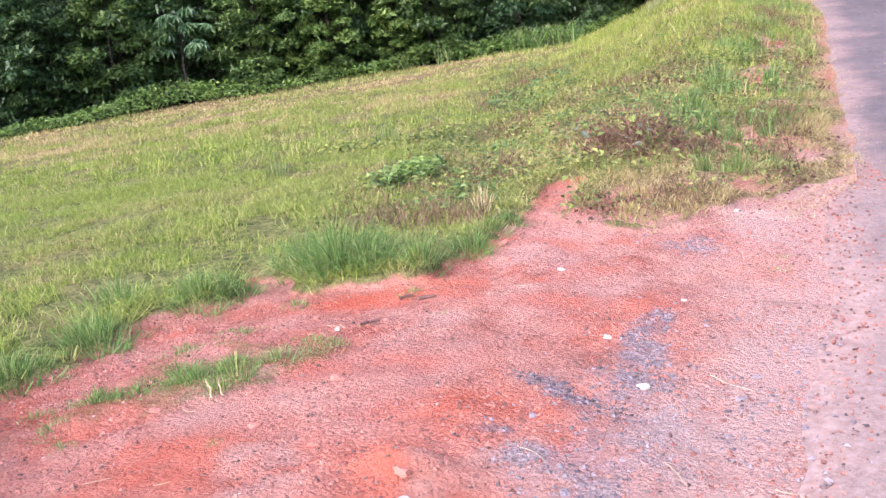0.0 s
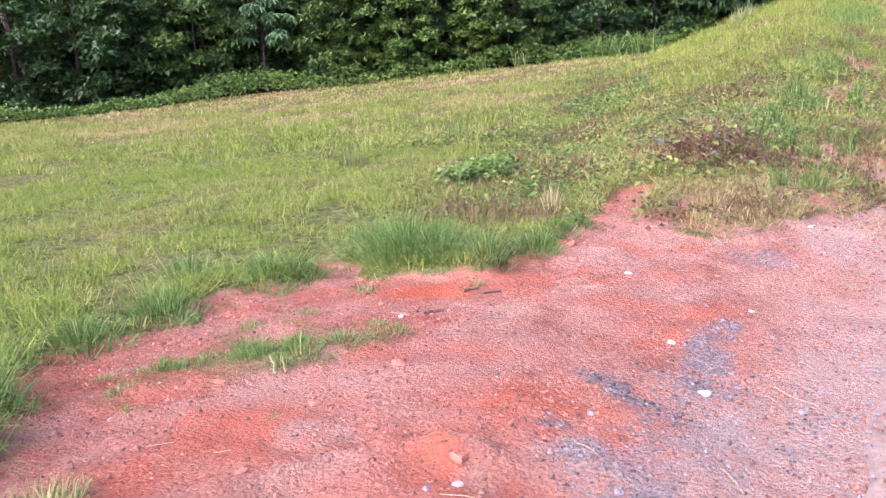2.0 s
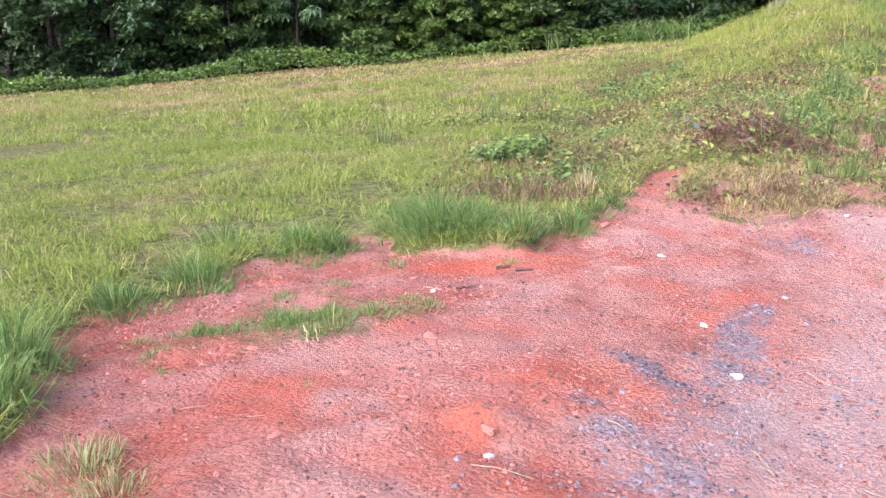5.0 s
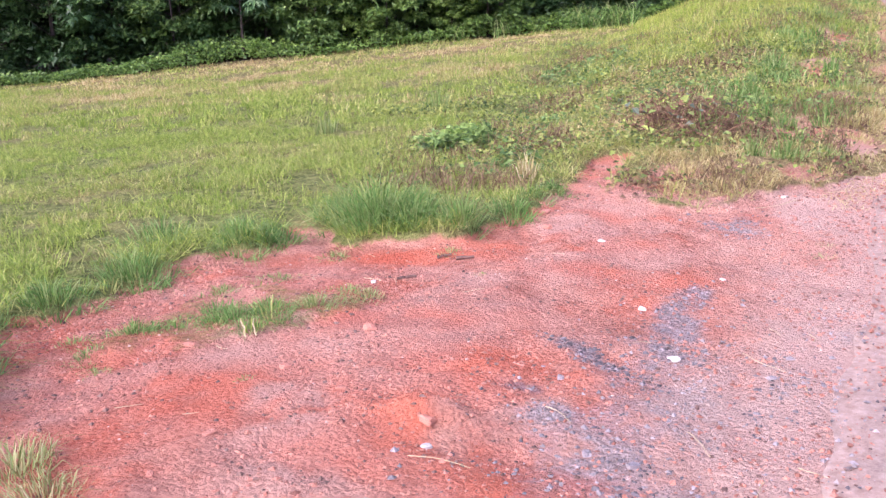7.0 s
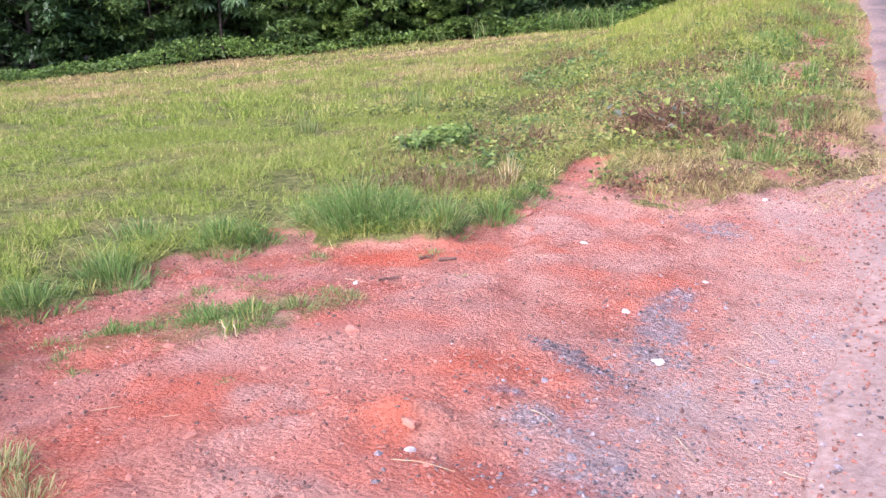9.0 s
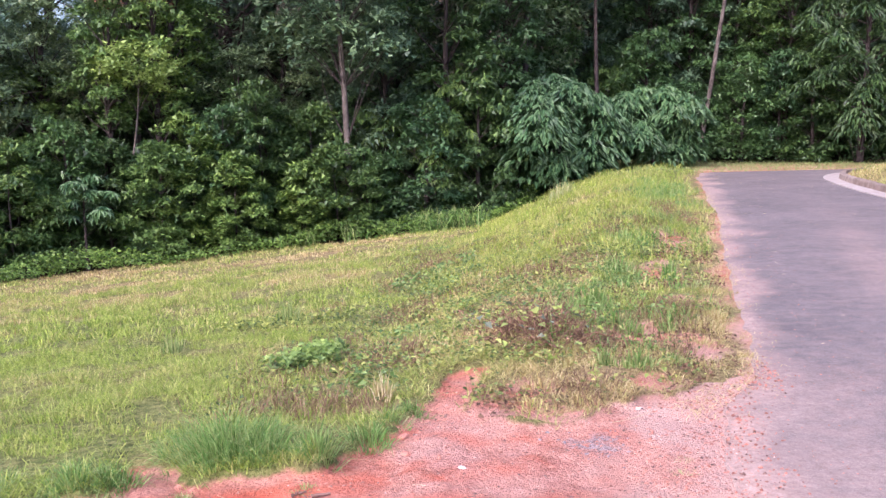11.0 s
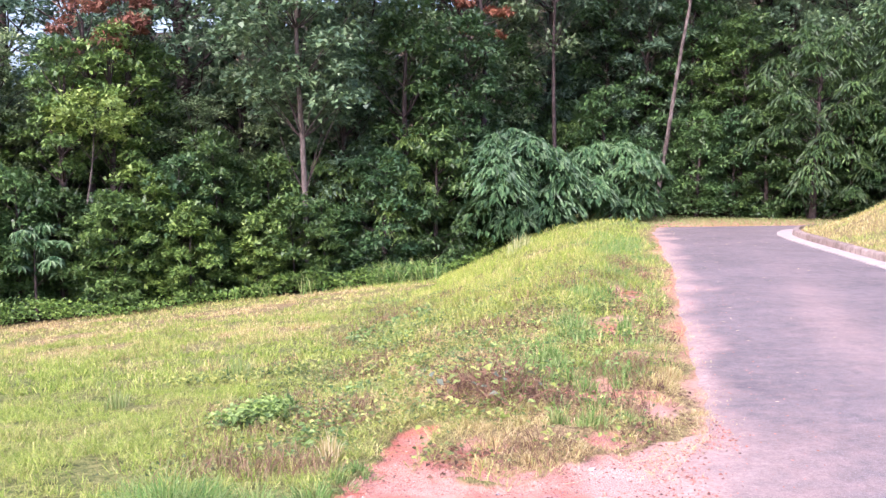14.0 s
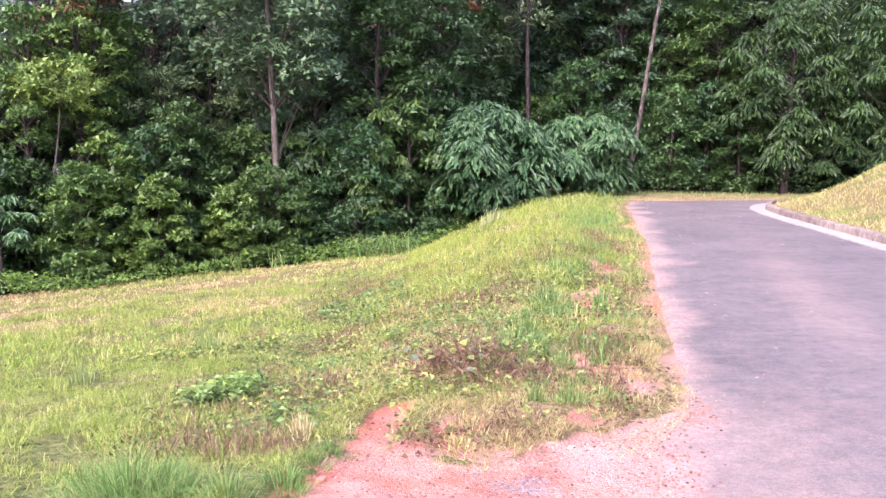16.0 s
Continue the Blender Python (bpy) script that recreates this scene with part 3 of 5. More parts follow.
lx = road_left(RY)
kx = np.where(RY > 24.5, 24.0, kerb_x(RY) - 0.02)
RX = lx + (kx - lx) * RS
RYY = np.minimum(RY, far_edge(np.clip(RX, 4.5, 24)))
RZ = 0.016 + 0.01 * np.sin(RS * math.pi) - 0.012 * sstep(0.02, 0.0, RS)
keep_x = RX.ravel()
ri = np.arange(RX.size).reshape(RX.shape)
rq = np.stack([ri[:-1, :-1], ri[:-1, 1:], ri[1:, 1:], ri[1:, :-1]], -1).reshape(-1, 4)
edge_gap = (RX - lx).ravel()
ryy = RYY.ravel()
tracks = 0.45 * np.exp(-((edge_gap - 1.0 - 0.05 * ryy) / 0.35) ** 2) * fbm(keep_x, ryy, 2.0, 3, 93) * sstep(5, 9, ryy) * sstep(20, 12, ryy)
wash = sstep(0.42, 0.0, edge_gap + 0.9 * (fbm(keep_x, ryy, 0.9, 5, 95) - 0.5)) * 0.68
for cx_, cy_, w_ in ((3.2, 15.0, 0.3), (3.15, 13.7, 0.25), (3.55, 18.3, 0.25)):
    wash = np.maximum(wash, 0.55 * np.exp(-((keep_x - cx_) / w_) ** 2 - ((ryy - cy_ - 0.9 * (keep_x - cx_)) / 0.16) ** 2) * (0.4 + fbm(keep_x, ryy, 0.4, 4, 96)))
near_wash = sstep(7.5, 5, ryy) * np.maximum(sstep(1.6, 0.1, edge_gap) * 0.7 * fbm(keep_x, ryy, 0.6, 4, 97), sstep(0.55, 0.0, edge_gap + 0.35 * (fbm(keep_x, ryy, 0.35, 4, 98) - 0.5)))
rv = np.stack([keep_x, ryy, RZ.ravel()], 1)
road = new("road", mesh_of("road", rv, rq, ASPHALT, {"dust": np.clip(np.maximum.reduce([wash, tracks, near_wash]), 0, 1)}, True))
tagged(road, "worn grey asphalt lane dusted with red earth along its edge", "road", kind="structure")

# ---- kerb and gutter ----
def strip_arrays(q, t, section):
    """A closed cross-section (offset to the right, height) swept along a path."""
    right = np.stack([t[:, 1], -t[:, 0]], 1)
    k = len(section)
    v = np.concatenate([np.stack([q[:, 0] + right[:, 0] * o, q[:, 1] + right[:, 1] * o, np.full(len(q), z)], 1)[:, None] for o, z in section], 1).reshape(-1, 3)
    f = []
    for i in range(len(q) - 1):
        for j in range(k):
            a, b = i * k + j, i * k + (j + 1) % k
            f.append((a, b, b + k, a + k))
    for i in (0, len(q) - 1):
        f.append(tuple(i * k + np.array([0, 1, 2, 3])) if k == 4 else tuple(i * k + np.array([0, 1, 2, 3])))
        if k > 4:
            f.append((i * k, i * k + 3, i * k + 4, i * k + (5 if k > 5 else 4)))
    return v, np.array([x for x in f if len(set(x)) == 4])


near_kerb = KERB_LINE[:, 1] > -12
kerb_q, kerb_t = KERB_LINE[near_kerb], KERB_WAY[near_kerb]
kerb = tagged(new("kerb"), "low grey concrete kerb with a pale gutter strip along the bend", "kerb", kind="structure")
gv, gf = strip_arrays(kerb_q, kerb_t, [(-0.36, 0.0), (-0.355, 0.040), (0.0, 0.034), (0.0, 0.0)])
part("gutter", mesh_of("gutter", gv, gf, PALE), kerb, "pale concrete gutter strip")
per = 8
for i in range(0, len(kerb_q) - per, per):
    q, t = kerb_q[i:i + per + 1].copy(), kerb_t[i:i + per + 1]
    q[-1] -= t[-1] * 0.015
    lift = RNG.uniform(-0.006, 0.006)
    kv, kf = strip_arrays(q, t, [(0.002, 0.0), (0.012, 0.135 + lift), (0.03, 0.155 + lift), (0.15, 0.16 + lift), (0.15, 0.0)])
    part("kerb_stone", mesh_of("kerb_stone", kv, kf, CONCRETE), kerb)

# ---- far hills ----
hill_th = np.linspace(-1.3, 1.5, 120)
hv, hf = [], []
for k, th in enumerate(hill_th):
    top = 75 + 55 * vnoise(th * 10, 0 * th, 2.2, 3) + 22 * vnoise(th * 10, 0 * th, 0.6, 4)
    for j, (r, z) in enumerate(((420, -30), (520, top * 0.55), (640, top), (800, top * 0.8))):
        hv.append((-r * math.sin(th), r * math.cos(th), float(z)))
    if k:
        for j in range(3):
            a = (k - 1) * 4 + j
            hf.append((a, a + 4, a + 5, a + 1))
# distance haze over the hills is put into this pale blue-green colour
HAZED_HILL = bark_material("hazed_far_woods", (0.16, 0.24, 0.26), (0.26, 0.34, 0.36), 0.05)
tagged(new("backdrop", mesh_of("backdrop", hv, hf, HAZED_HILL, None, True)), "wooded hills far behind the trees, haze painted in as pale blue-green", "hills", kind="structure")


# ---- grass ----
def grass(name, label, n, box, dens, size, wide, mat, seed, lean=0.5, dry=None, kind="stuff"):
    r = np.random.RandomState(seed)
    x = r.uniform(box[0], box[1], n)
    y = r.uniform(box[2], box[3], n)
    ok = r.rand(n) < dens(x, y)
    x, y = x[ok], y[ok]
    z = height(x, y) - 0.01
    h = size(x, y) * r.uniform(0.5, 1.35, len(x))
    a = r.rand(len(x)) * 2 * math.pi
    le = (h * lean * r.uniform(0.2, 1.3, len(x)))[:, None] * np.stack([np.cos(a), np.sin(a), 0 * a], 1)
    w = wide * r.uniform(0.6, 1.3, len(x)) * np.ones(len(x))
    v, f = blade_arrays(np.stack([x, y, z], 1), le, h, w, r)
    d = np.clip((dry or dryness)(x, y) + r.uniform(-0.35, 0.35, len(x)), 0, 1)
    ob = new(name, mesh_of(name, v, f, mat, {"dry": np.repeat(d, 5)}))
    return tagged(ob, label, "grass", kind=kind)


def clumps(name, label, n, per, box, dens, size, rad, wide, mat, seed, lean=1.0, dry=None):
    """Grass in separate tussocks, each with its own height and dryness, its blades bent outwards."""
    r = np.random.RandomState(seed)
    cx, cy = r.uniform(box[0], box[1], n), r.uniform(box[2], box[3], n)
    ok = r.rand(n) < dens(cx, cy)
    cx, cy = cx[ok], cy[ok]
    m = len(cx)
    d = np.clip((dry or dryness)(cx, cy) + r.uniform(-0.45, 0.4, m), 0, 1)
    tall, wid = size(cx, cy) * r.uniform(0.5, 1.5, m), rad * r.uniform(0.5, 1.4, m)
    cx, cy, d, tall, wid = (np.repeat(q, per) for q in (cx, cy, d, tall, wid))
    k = len(cx)
    a, q = r.rand(k) * 2 * math.pi, np.sqrt(r.rand(k))
    x, y = cx + np.cos(a) * q * wid, cy + np.sin(a) * q * wid
    b = a + r.normal(size=k) * 0.8
    h = tall * (1 - 0.45 * q) * r.uniform(0.5, 1.2, k)
    out = np.stack([np.cos(b), np.sin(b), 0 * b], 1) * (h * lean * (0.25 + q) * r.uniform(0.3, 1.2, k))[:, None]
    v, f = blade_arrays(np.stack([x, y, height(x, y) - 0.008], 1), out, h, wide * r.uniform(0.6, 1.3, k), r)
    d = np.clip(d + r.uniform(-0.2, 0.2, k), 0, 1)
    return tagged(new(name, mesh_of(name, v, f, mat, {"dry": np.repeat(d, 5)})), label, "grass", kind="stuff")


def meadow(x, y):
    off_road = sstep(0.02, 0.3, road_left(y) - x)
    thin = 0.12 + 0.95 * sstep(0.38, 0.58, fbm(x, y, 0.34, 4, 101))
    isle = 1 - 0.75 * sstep(-0.25, -0.05, inside(ISLAND, x, y))
    return (1 - dirt(x, y)) ** 2 * isle * off_road * thin * (front(x, y) < 0.8)


def blade_len(x, y):
    crest = sstep(-0.8, 0.2, x) * sstep(9, 13, y) * 0.05
    lush = sstep(0.5, 0.7, fbm(x, y, 1.1, 3, 103)) * 0.06
    edge = sstep(0.5, 0.05, -inside(DIRT, x, y)) * 0.04 * (y < 8)
    small = 1 - 0.6 * sstep(-0.3, 0.1, inside(ISLAND, x, y))
    return small * (0.03 + 0.07 * fbm(x, y, 0.3, 3, 105) ** 1.5 + 0.01 * sstep(14, 24, y) + crest + lush + edge)


grass("meadow_grass", "short mown green grass with yellow straw patches", 140000, (-6.5, 2.0, 1.0, 9.5), meadow, blade_len, 0.0048, GRASS, 1, 2.0)
grass("meadow_grass", "short mown green grass with yellow straw patches", 85000, (-14, 3.4, 9.5, 17.5), meadow, blade_len, 0.011, GRASS, 2, 1.5)
grass("meadow_grass", "short mown grass turned straw-yellow towards the trees", 62000, (-24, 5, 17.5, 31), meadow, blade_len, 0.018, GRASS, 3, 1.3)
grass("crest_grass", "taller yellow-green grass on the crest of the bank", 26000, (-0.8, 3.2, 8, 27),
      lambda x, y: meadow(x, y) * sstep(0.47, 0.6, fbm(x, y, 0.9, 3, 107)) * sstep(0.5, 0.9, road_left(y) - x) * (0.35 + 0.65 * sstep(11, 14, y)), lambda x, y: 0.17 + 0 * x, 0.009, CREST, 4, 0.8, lambda x, y: 0.1 + 0 * x)
grass("roadside_grass", "tall green grass in ragged clumps beside the road", 24000, (0.2, 3.4, 6.9, 24),
      lambda x, y: np.exp(-((road_left(y) - 0.75 - x) / 0.42) ** 2) * (1 - dirt(x, y)) ** 3 * sstep(0.47, 0.58, fbm(x, y, 0.45, 3, 108)), lambda x, y: 0.15 + 0 * x, 0.007, LUSH, 8, 0.9, lambda x, y: 0.03 + 0 * x)
grass("bank_grass", "dry yellow and green grass on the bank behind the kerb", 60000, (6.8, 17, 13, 34),
      lambda x, y: sstep(0.15, 0.3, x - kerb_x(y)) * (0.4 + 0.6 * fbm(x, y, 0.5, 2, 109)), lambda x, y: 0.075 + 0.06 * fbm(x, y, 0.8, 2, 110), 0.016, GRASS, 5, 1.2)
grass("verge_grass", "green grass verge between the road's end and the trees", 16000, (2.5, 17, 27.5, 36),
      lambda x, y: (y > far_edge(x) + 0.25) * (x < kerb_x(y)) * 1.0, lambda x, y: 0.06 + 0 * x, 0.018, LUSH, 6, 0.9, lambda x, y: 0.3 + 0 * x)
grass("verge_straw", "dry straw strewn along the edge of the road", 60000, (0.4, 3.9, 5.2, 22),
      lambda x, y: np.exp(-((road_left(y) - 0.06 - x) / 0.17) ** 2) * sstep(0.35, 0.6, fbm(x, y, 0.45, 3, 111)), lambda x, y: 0.055 + 0 * x, 0.0042, GRASS, 7, 1.9, lambda x, y: 1 + 0 * x)

clumps("grass_tussocks", "small tussocks of green and yellowing grass in the meadow", 9000, 14, (-6.5, 2.0, 2.2, 9.5), meadow, lambda x, y: 0.06 + 0.06 * fbm(x, y, 0.8, 2, 151) + 0.02 * sstep(6, 3, y), 0.045, 0.0046, GRASS, 61, 1.1)
clumps("grass_tussocks", "small tussocks of green and yellowing grass in the meadow", 9000, 10, (-14, 3.4, 9.5, 18), meadow, lambda x, y: 0.10 + 0.06 * fbm(x, y, 1.1, 2, 152), 0.07, 0.0095, GRASS, 62, 1.0)
clumps("grass_tussocks", "small tussocks of dry grass towards the trees", 4500, 9, (-22, 4, 18, 28), meadow, lambda x, y: 0.10 + 0 * x, 0.12, 0.02, GRASS, 63, 1.0)
clumps("bank_tussocks", "yellow-green tussocks standing on the bank", 2600, 20, (-1.0, 2.9, 6.3, 20), lambda x, y: meadow(x, y) * sstep(0.25, 0.6, road_left(y) - x) * (0.3 + 0.7 * sstep(9, 13, y)), lambda x, y: 0.12 + 0.08 * sstep(9, 14, y) * sstep(0.6, 1.2, road_left(y) - x), 0.07, 0.0085, CREST, 64, 0.9, lambda x, y: 0.75 - 0.5 * sstep(9, 12, y))
clumps("roadside_tussocks", "fresh green tussocks beside the road", 3600, 30, (0.2, 4.2, 6.6, 24), lambda x, y: np.exp(-((road_left(y) - 1.0 - x) / 0.42) ** 2) * (1 - dirt(x, y)) ** 2 * sstep(0.36, 0.48, fbm(x, y, 0.6, 3, 108)), lambda x, y: 0.15 + 0 * x, 0.10, 0.0075, LUSH, 65, 0.9, lambda x, y: 0 * x)
STEM = grass_material("dry_stem", [(0.12, 0.07, 0.04), (0.22, 0.14, 0.08), (0.36, 0.26, 0.15)], [(0.10, 0.06, 0.04), (0.24, 0.15, 0.09), (0.40, 0.29, 0.17)])
grass("dry_stems", "brown dry stems among the grass of the bank", 70000, (-2.2, 2.8, 5.2, 18),
      lambda x, y: sstep(-2.2, -0.8, x) * sstep(0.15, 0.5, road_left(y) - x) * (1 - dirt(x, y)) * sstep(0.48, 0.6, fbm(x, y, 0.55, 3, 129)),
      lambda x, y: 0.13 + 0 * x, 0.006, STEM, 9, 1.2)


def leaf_carpet(name, label, category, n, box, dens, size, rise, mat, seed):
    r = np.random.RandomState(seed)
    x, y = r.uniform(box[0], box[1], n), r.uniform(box[2], box[3], n)
    ok = r.rand(n) < dens(x, y)
    x, y = x[ok], y[ok]
    n = len(x)
    c = np.stack([x, y, height(x, y) + rise(x, y) * r.uniform(0.15, 1, n)], 1)
    ax = unit(np.stack([r.normal(size=n), r.normal(size=n), r.normal(size=n) * 0.35], 1))
    nm = unit(np.stack([r.normal(size=n) * 0.45, r.normal(size=n) * 0.45 - 0.2, np.ones(n)], 1))
    L = size * r.uniform(0.5, 1.3, n)
    v, f = leaf_arrays(c, ax, nm, L, L * r.uniform(0.55, 0.85, n))
    return tagged(new(name, mesh_of(name, v, f, mat)), label, category, kind="stuff")


def weeds(x, y):
    bank = sstep(-2.2, -0.6, x) * sstep(0.1, 0.6, road_left(y) - x) * sstep(4.8, 6.2, y) * sstep(20, 10, y)
    return bank * (1 - dirt(x, y)) * sstep(0.38, 0.6, fbm(x, y, 0.5, 3, 113))


leaf_carpet("creeping_weeds", "low light-green creeping weeds over the bank", "weeds", 80000, (-2.4, 2.6, 4.8, 20), weeds, 0.034, lambda x, y: 0.10 + 0 * x, WEED, 11)

leaf_carpet("dark_bank_weeds", "dark green leafy weeds in clumps over the bank", "weeds", 34000, (-2.2, 2.8, 5.6, 18), lambda x, y: sstep(-2.0, -1.0, x) * sstep(0.3, 0.6, road_left(y) - x) * (1 - dirt(x, y)) ** 2 * sstep(0.6, 0.7, fbm(x, y, 0.4, 3, 117)), 0.04, lambda x, y: 0.12 + 0 * x, DARK_WEED, 15)


def patch_at(*spots):
    def dens(x, y):
        g = np.zeros(len(x))
        for cx, cy, rx, ry in spots:
            g = np.maximum(g, sstep(1.15, 0.6, np.hypot((x - cx) / rx, (y - cy) / ry) + 1.3 * (fbm(x, y, 0.3, 3, 115) - 0.5)))
        return g * (1 - dirt(x, y))
    return dens


leaf_carpet("weed_patch", "dark green leafy weeds in the mown grass", "weeds", 12000, (-2.6, -0.9, 6.4, 8.6), patch_at((-1.62, 6.95, 0.2, 0.28), (-1.4, 7.2, 0.18, 0.28)), 0.05, lambda x, y: 0.14 + 0 * x, DARK_WEED, 12)
leaf_carpet("weed_patch", "dark green leafy weeds in the mown grass", "weeds", 9000, (-2.2, 0.0, 10.5, 15.5), patch_at((-1.3, 12.3, 0.2, 0.4), (-0.95, 12.9, 0.16, 0.4), (-0.6, 13.6, 0.16, 0.45)), 0.055, lambda x, y: 0.18 + 0 * x, DARK_WEED, 13)
leaf_carpet("weed_patch", "dark green leafy weeds in the mown grass", "weeds", 6000, (-4, -1.6, 8.5, 10.5), patch_at((-2.4, 9.6, 0.5, 0.3), (-1.9, 9.9, 0.4, 0.3)), 0.045, lambda x, y: 0.07 + 0 * x, WEED, 14)


# ---- creeper belt along the trees ----
def belt(x, y):
    f = front(x, y)
    return sstep(-0.3, 0.2, f) * sstep(2.2, 1.4, f) * (x < 1.0) * (0.5 + 0.8 * fbm(x, y, 0.9, 2, 117))


leaf_carpet("creeper_belt", "belt of bright green creepers at the foot of the trees", "creeper", 230000, (-26, 1.0, 10, 31), belt, 0.085,
            lambda x, y: 0.15 + 0.75 * fbm(x, y, 1.6, 3, 119) ** 1.5, BELT, 15)
grass("reed_grass", "tall green grass clumps at the foot of the bank", 30000, (-7, 1.6, 20, 31),
      lambda x, y: sstep(-0.5, 0.3, front(x, y)) * sstep(2.6, 1.5, front(x, y)) * sstep(0.45, 0.65, fbm(x, y, 1.4, 2, 121)) * sstep(-6, -2.5, x),
      lambda x, y: 0.62 + 0 * x, 0.024, LUSH, 8, 0.9, lambda x, y: 0.12 + 0 * x)

leaf_carpet("undergrowth", "low dark undergrowth at the foot of the woods", "undergrowth", 60000, (-4, 20, 27, 42),
            lambda x, y: sstep(0.2, 0.5, front(x, y)) * sstep(2.6, 1.8, front(x, y)) * sstep(0.3, 0.6, fbm(x, y, 0.9, 2, 127)), 0.11, lambda x, y: 0.15 + 1.8 * fbm(x, y, 1.1, 3, 123) ** 2, LEAF["dark"], 16)
leaf_carpet("undergrowth", "low dark undergrowth at the foot of the woods", "undergrowth", 60000, (-28, 0, 12, 33),
            lambda x, y: sstep(1.6, 1.9, front(x, y)) * sstep(3.6, 2.9, front(x, y)) * 0.6, 0.13, lambda x, y: 0.3 + 1.0 * fbm(x, y, 1.2, 2, 125), LEAF["dark"], 17)


# ---- trees ----
def limb(a, b, r0, r1, r, bend=0.12, n=7, seg=6):
    a, b = np.array(a, float), np.array(b, float)
    s = np.linspace(0, 1, n)[:, None]
    wob = np.cumsum(r.normal(size=(n, 3)), 0) * bend * np.linalg.norm(b - a) / n
    p = a + (b - a) * s + wob * s * 0.8
    return tube_arrays(p, np.linspace(r0, r1, n), seg), p


def clump(c, rad, n, r, size, droop, slim, folded=False, tiered=False):
    """A leafy dome: leaves on its upper and outer side, pointing out and down."""
    d = unit(r.normal(size=(n, 3)))
    d[:, 2] = np.where(d[:, 2] < -0.25, -d[:, 2] * 0.6, d[:, 2])
    p = c + d * rad * (0.4 + 0.65 * r.rand(n, 1) ** 0.7)
    ax = unit(d * [1, 1, 0.35] + r.normal(size=(n, 3)) * 0.5 - np.array([0, 0, droop]))
    nm = unit(np.array([0, 0, 1.0]) + d * 0.7 + r.normal(size=(n, 3)) * 0.35)
    if tiered:
        # a flat spray: leaves along its rim and top, all hanging outwards
        a, q = r.rand(n) * 2 * math.pi, np.sqrt(r.rand(n))
        flat = np.stack([np.cos(a), np.sin(a), 0 * a], 1)
        p = c + flat * q[:, None] * rad + np.stack([0 * a, 0 * a, (0.55 - q ** 2) * rad[2] + r.normal(size=n) * 0.03], 1)
        ax = unit(flat * (0.35 + q[:, None]) + r.normal(size=(n, 3)) * 0.3 - np.array([0, 0, 1.0]) * (droop * (0.3 + q))[:, None])
        nm = unit(np.array([0, 0, 1.0]) + flat * 0.5 + r.normal(size=(n, 3)) * 0.25)
    L = size * r.uniform(0.6, 1.35, n)
    w = L * slim * r.uniform(0.8, 1.2, n)
    return leaf_arrays(p, ax, nm, L, w) if folded else small_leaves(p, ax, nm, L, w * 1.25)


def whorl(c, rad, n, r, size, rays=9):
    """Umbrella-like leaves: rays of leaflets round a stalk's end."""
    d = unit(r.normal(size=(n, 3)) * [1, 1, 0.6])
    hub = c + d * rad * (0.3 + 0.7 * r.rand(n, 1))
    tilt = unit(np.array([0, 0, 1.0]) + d * 0.5)
    a = np.linspace(0, 2 * math.pi, rays, endpoint=False)
    u = unit(np.cross(tilt, np.array([0.3, 0.9, 0.1])))
    w = np.cross(tilt, u)
    ax = (np.cos(a)[None, :, None] * u[:, None] + np.sin(a)[None, :, None] * w[:, None] - tilt[:, None] * 0.35).reshape(-1, 3)
    cc = np.repeat(hub, rays, 0) + unit(ax) * size * 0.55
    L = np.full(len(cc), size) * r.uniform(0.8, 1.15, len(cc))
    return leaf_arrays(cc, ax, np.repeat(tilt, rays, 0), L, L * 0.3)


def tree(name, label, hgt, crown_from, crown_r, clumps, leaves, size, leaf, seed, slim=0.45, droop=0.25, lean=(0, 0), trunk_r=None, bark=None, form="round", umbrella=False, group="", folded=False, tiered=False):
    """Tapered trunk with limbs, and a crown of leafy clumps at their ends."""
    r = np.random.RandomState(seed)
    root = tagged(new(name), label, "tree" if "shrub" not in name else "shrub", group)
    tr = trunk_r or 0.018 * hgt + 0.02
    (tv, tf), spine = limb((0, 0, -0.3), (lean[0], lean[1], hgt * 0.93), tr, tr * 0.25, r, 0.10, 10, 8)
    wood, crown = [(tv, tf)], []
    for k in range(clumps):
        s = (k + r.rand()) / clumps
        zz = crown_from + (1 - crown_from) * s
        if form == "round":
            env = math.sin(math.pi * min(0.15 + 0.8 * s, 1)) ** 0.7
        elif form == "column":
            env = 0.55 + 0.45 * math.sin(math.pi * s)
        else:
            env = 1.0 - 0.65 * s
        ang = k * 2.4 + r.rand()
        out = crown_r * env * r.uniform(0.35, 1.0)
        foot = spine[min(int(max(zz - 0.04, 0.05) * 9.5), 9)]
        c = np.array([spine[min(int(zz * 9), 9)][0] + out * math.cos(ang), spine[min(int(zz * 9), 9)][1] + out * math.sin(ang), zz * hgt])
        (lv, lf), _ = limb(foot, c, tr * 0.2, tr * 0.05, r, 0.2, 4, 4)
        wood.append((lv, lf))
        rad = crown_r * r.uniform(0.24, 0.44) * np.array([1, 1, 0.7])
        n = int(leaves / clumps * r.uniform(0.7, 1.3))
        crown.append(whorl(c, rad, max(n // 9, 3), r, size) if umbrella else clump(c, rad, n, r, size, droop, slim, folded, tiered))
    me = mesh_of("trunk", *joined(wood), bark or BARK, None, True)
    me.materials.append(BARK)
    me.polygons.foreach_set("material_index", (np.arange(len(me.polygons)) >= len(tf)).astype(np.int32))
    part("trunk", me, root)
    part("crown", mesh_of("crown", *joined(crown), LEAF[leaf]), root)
    return root


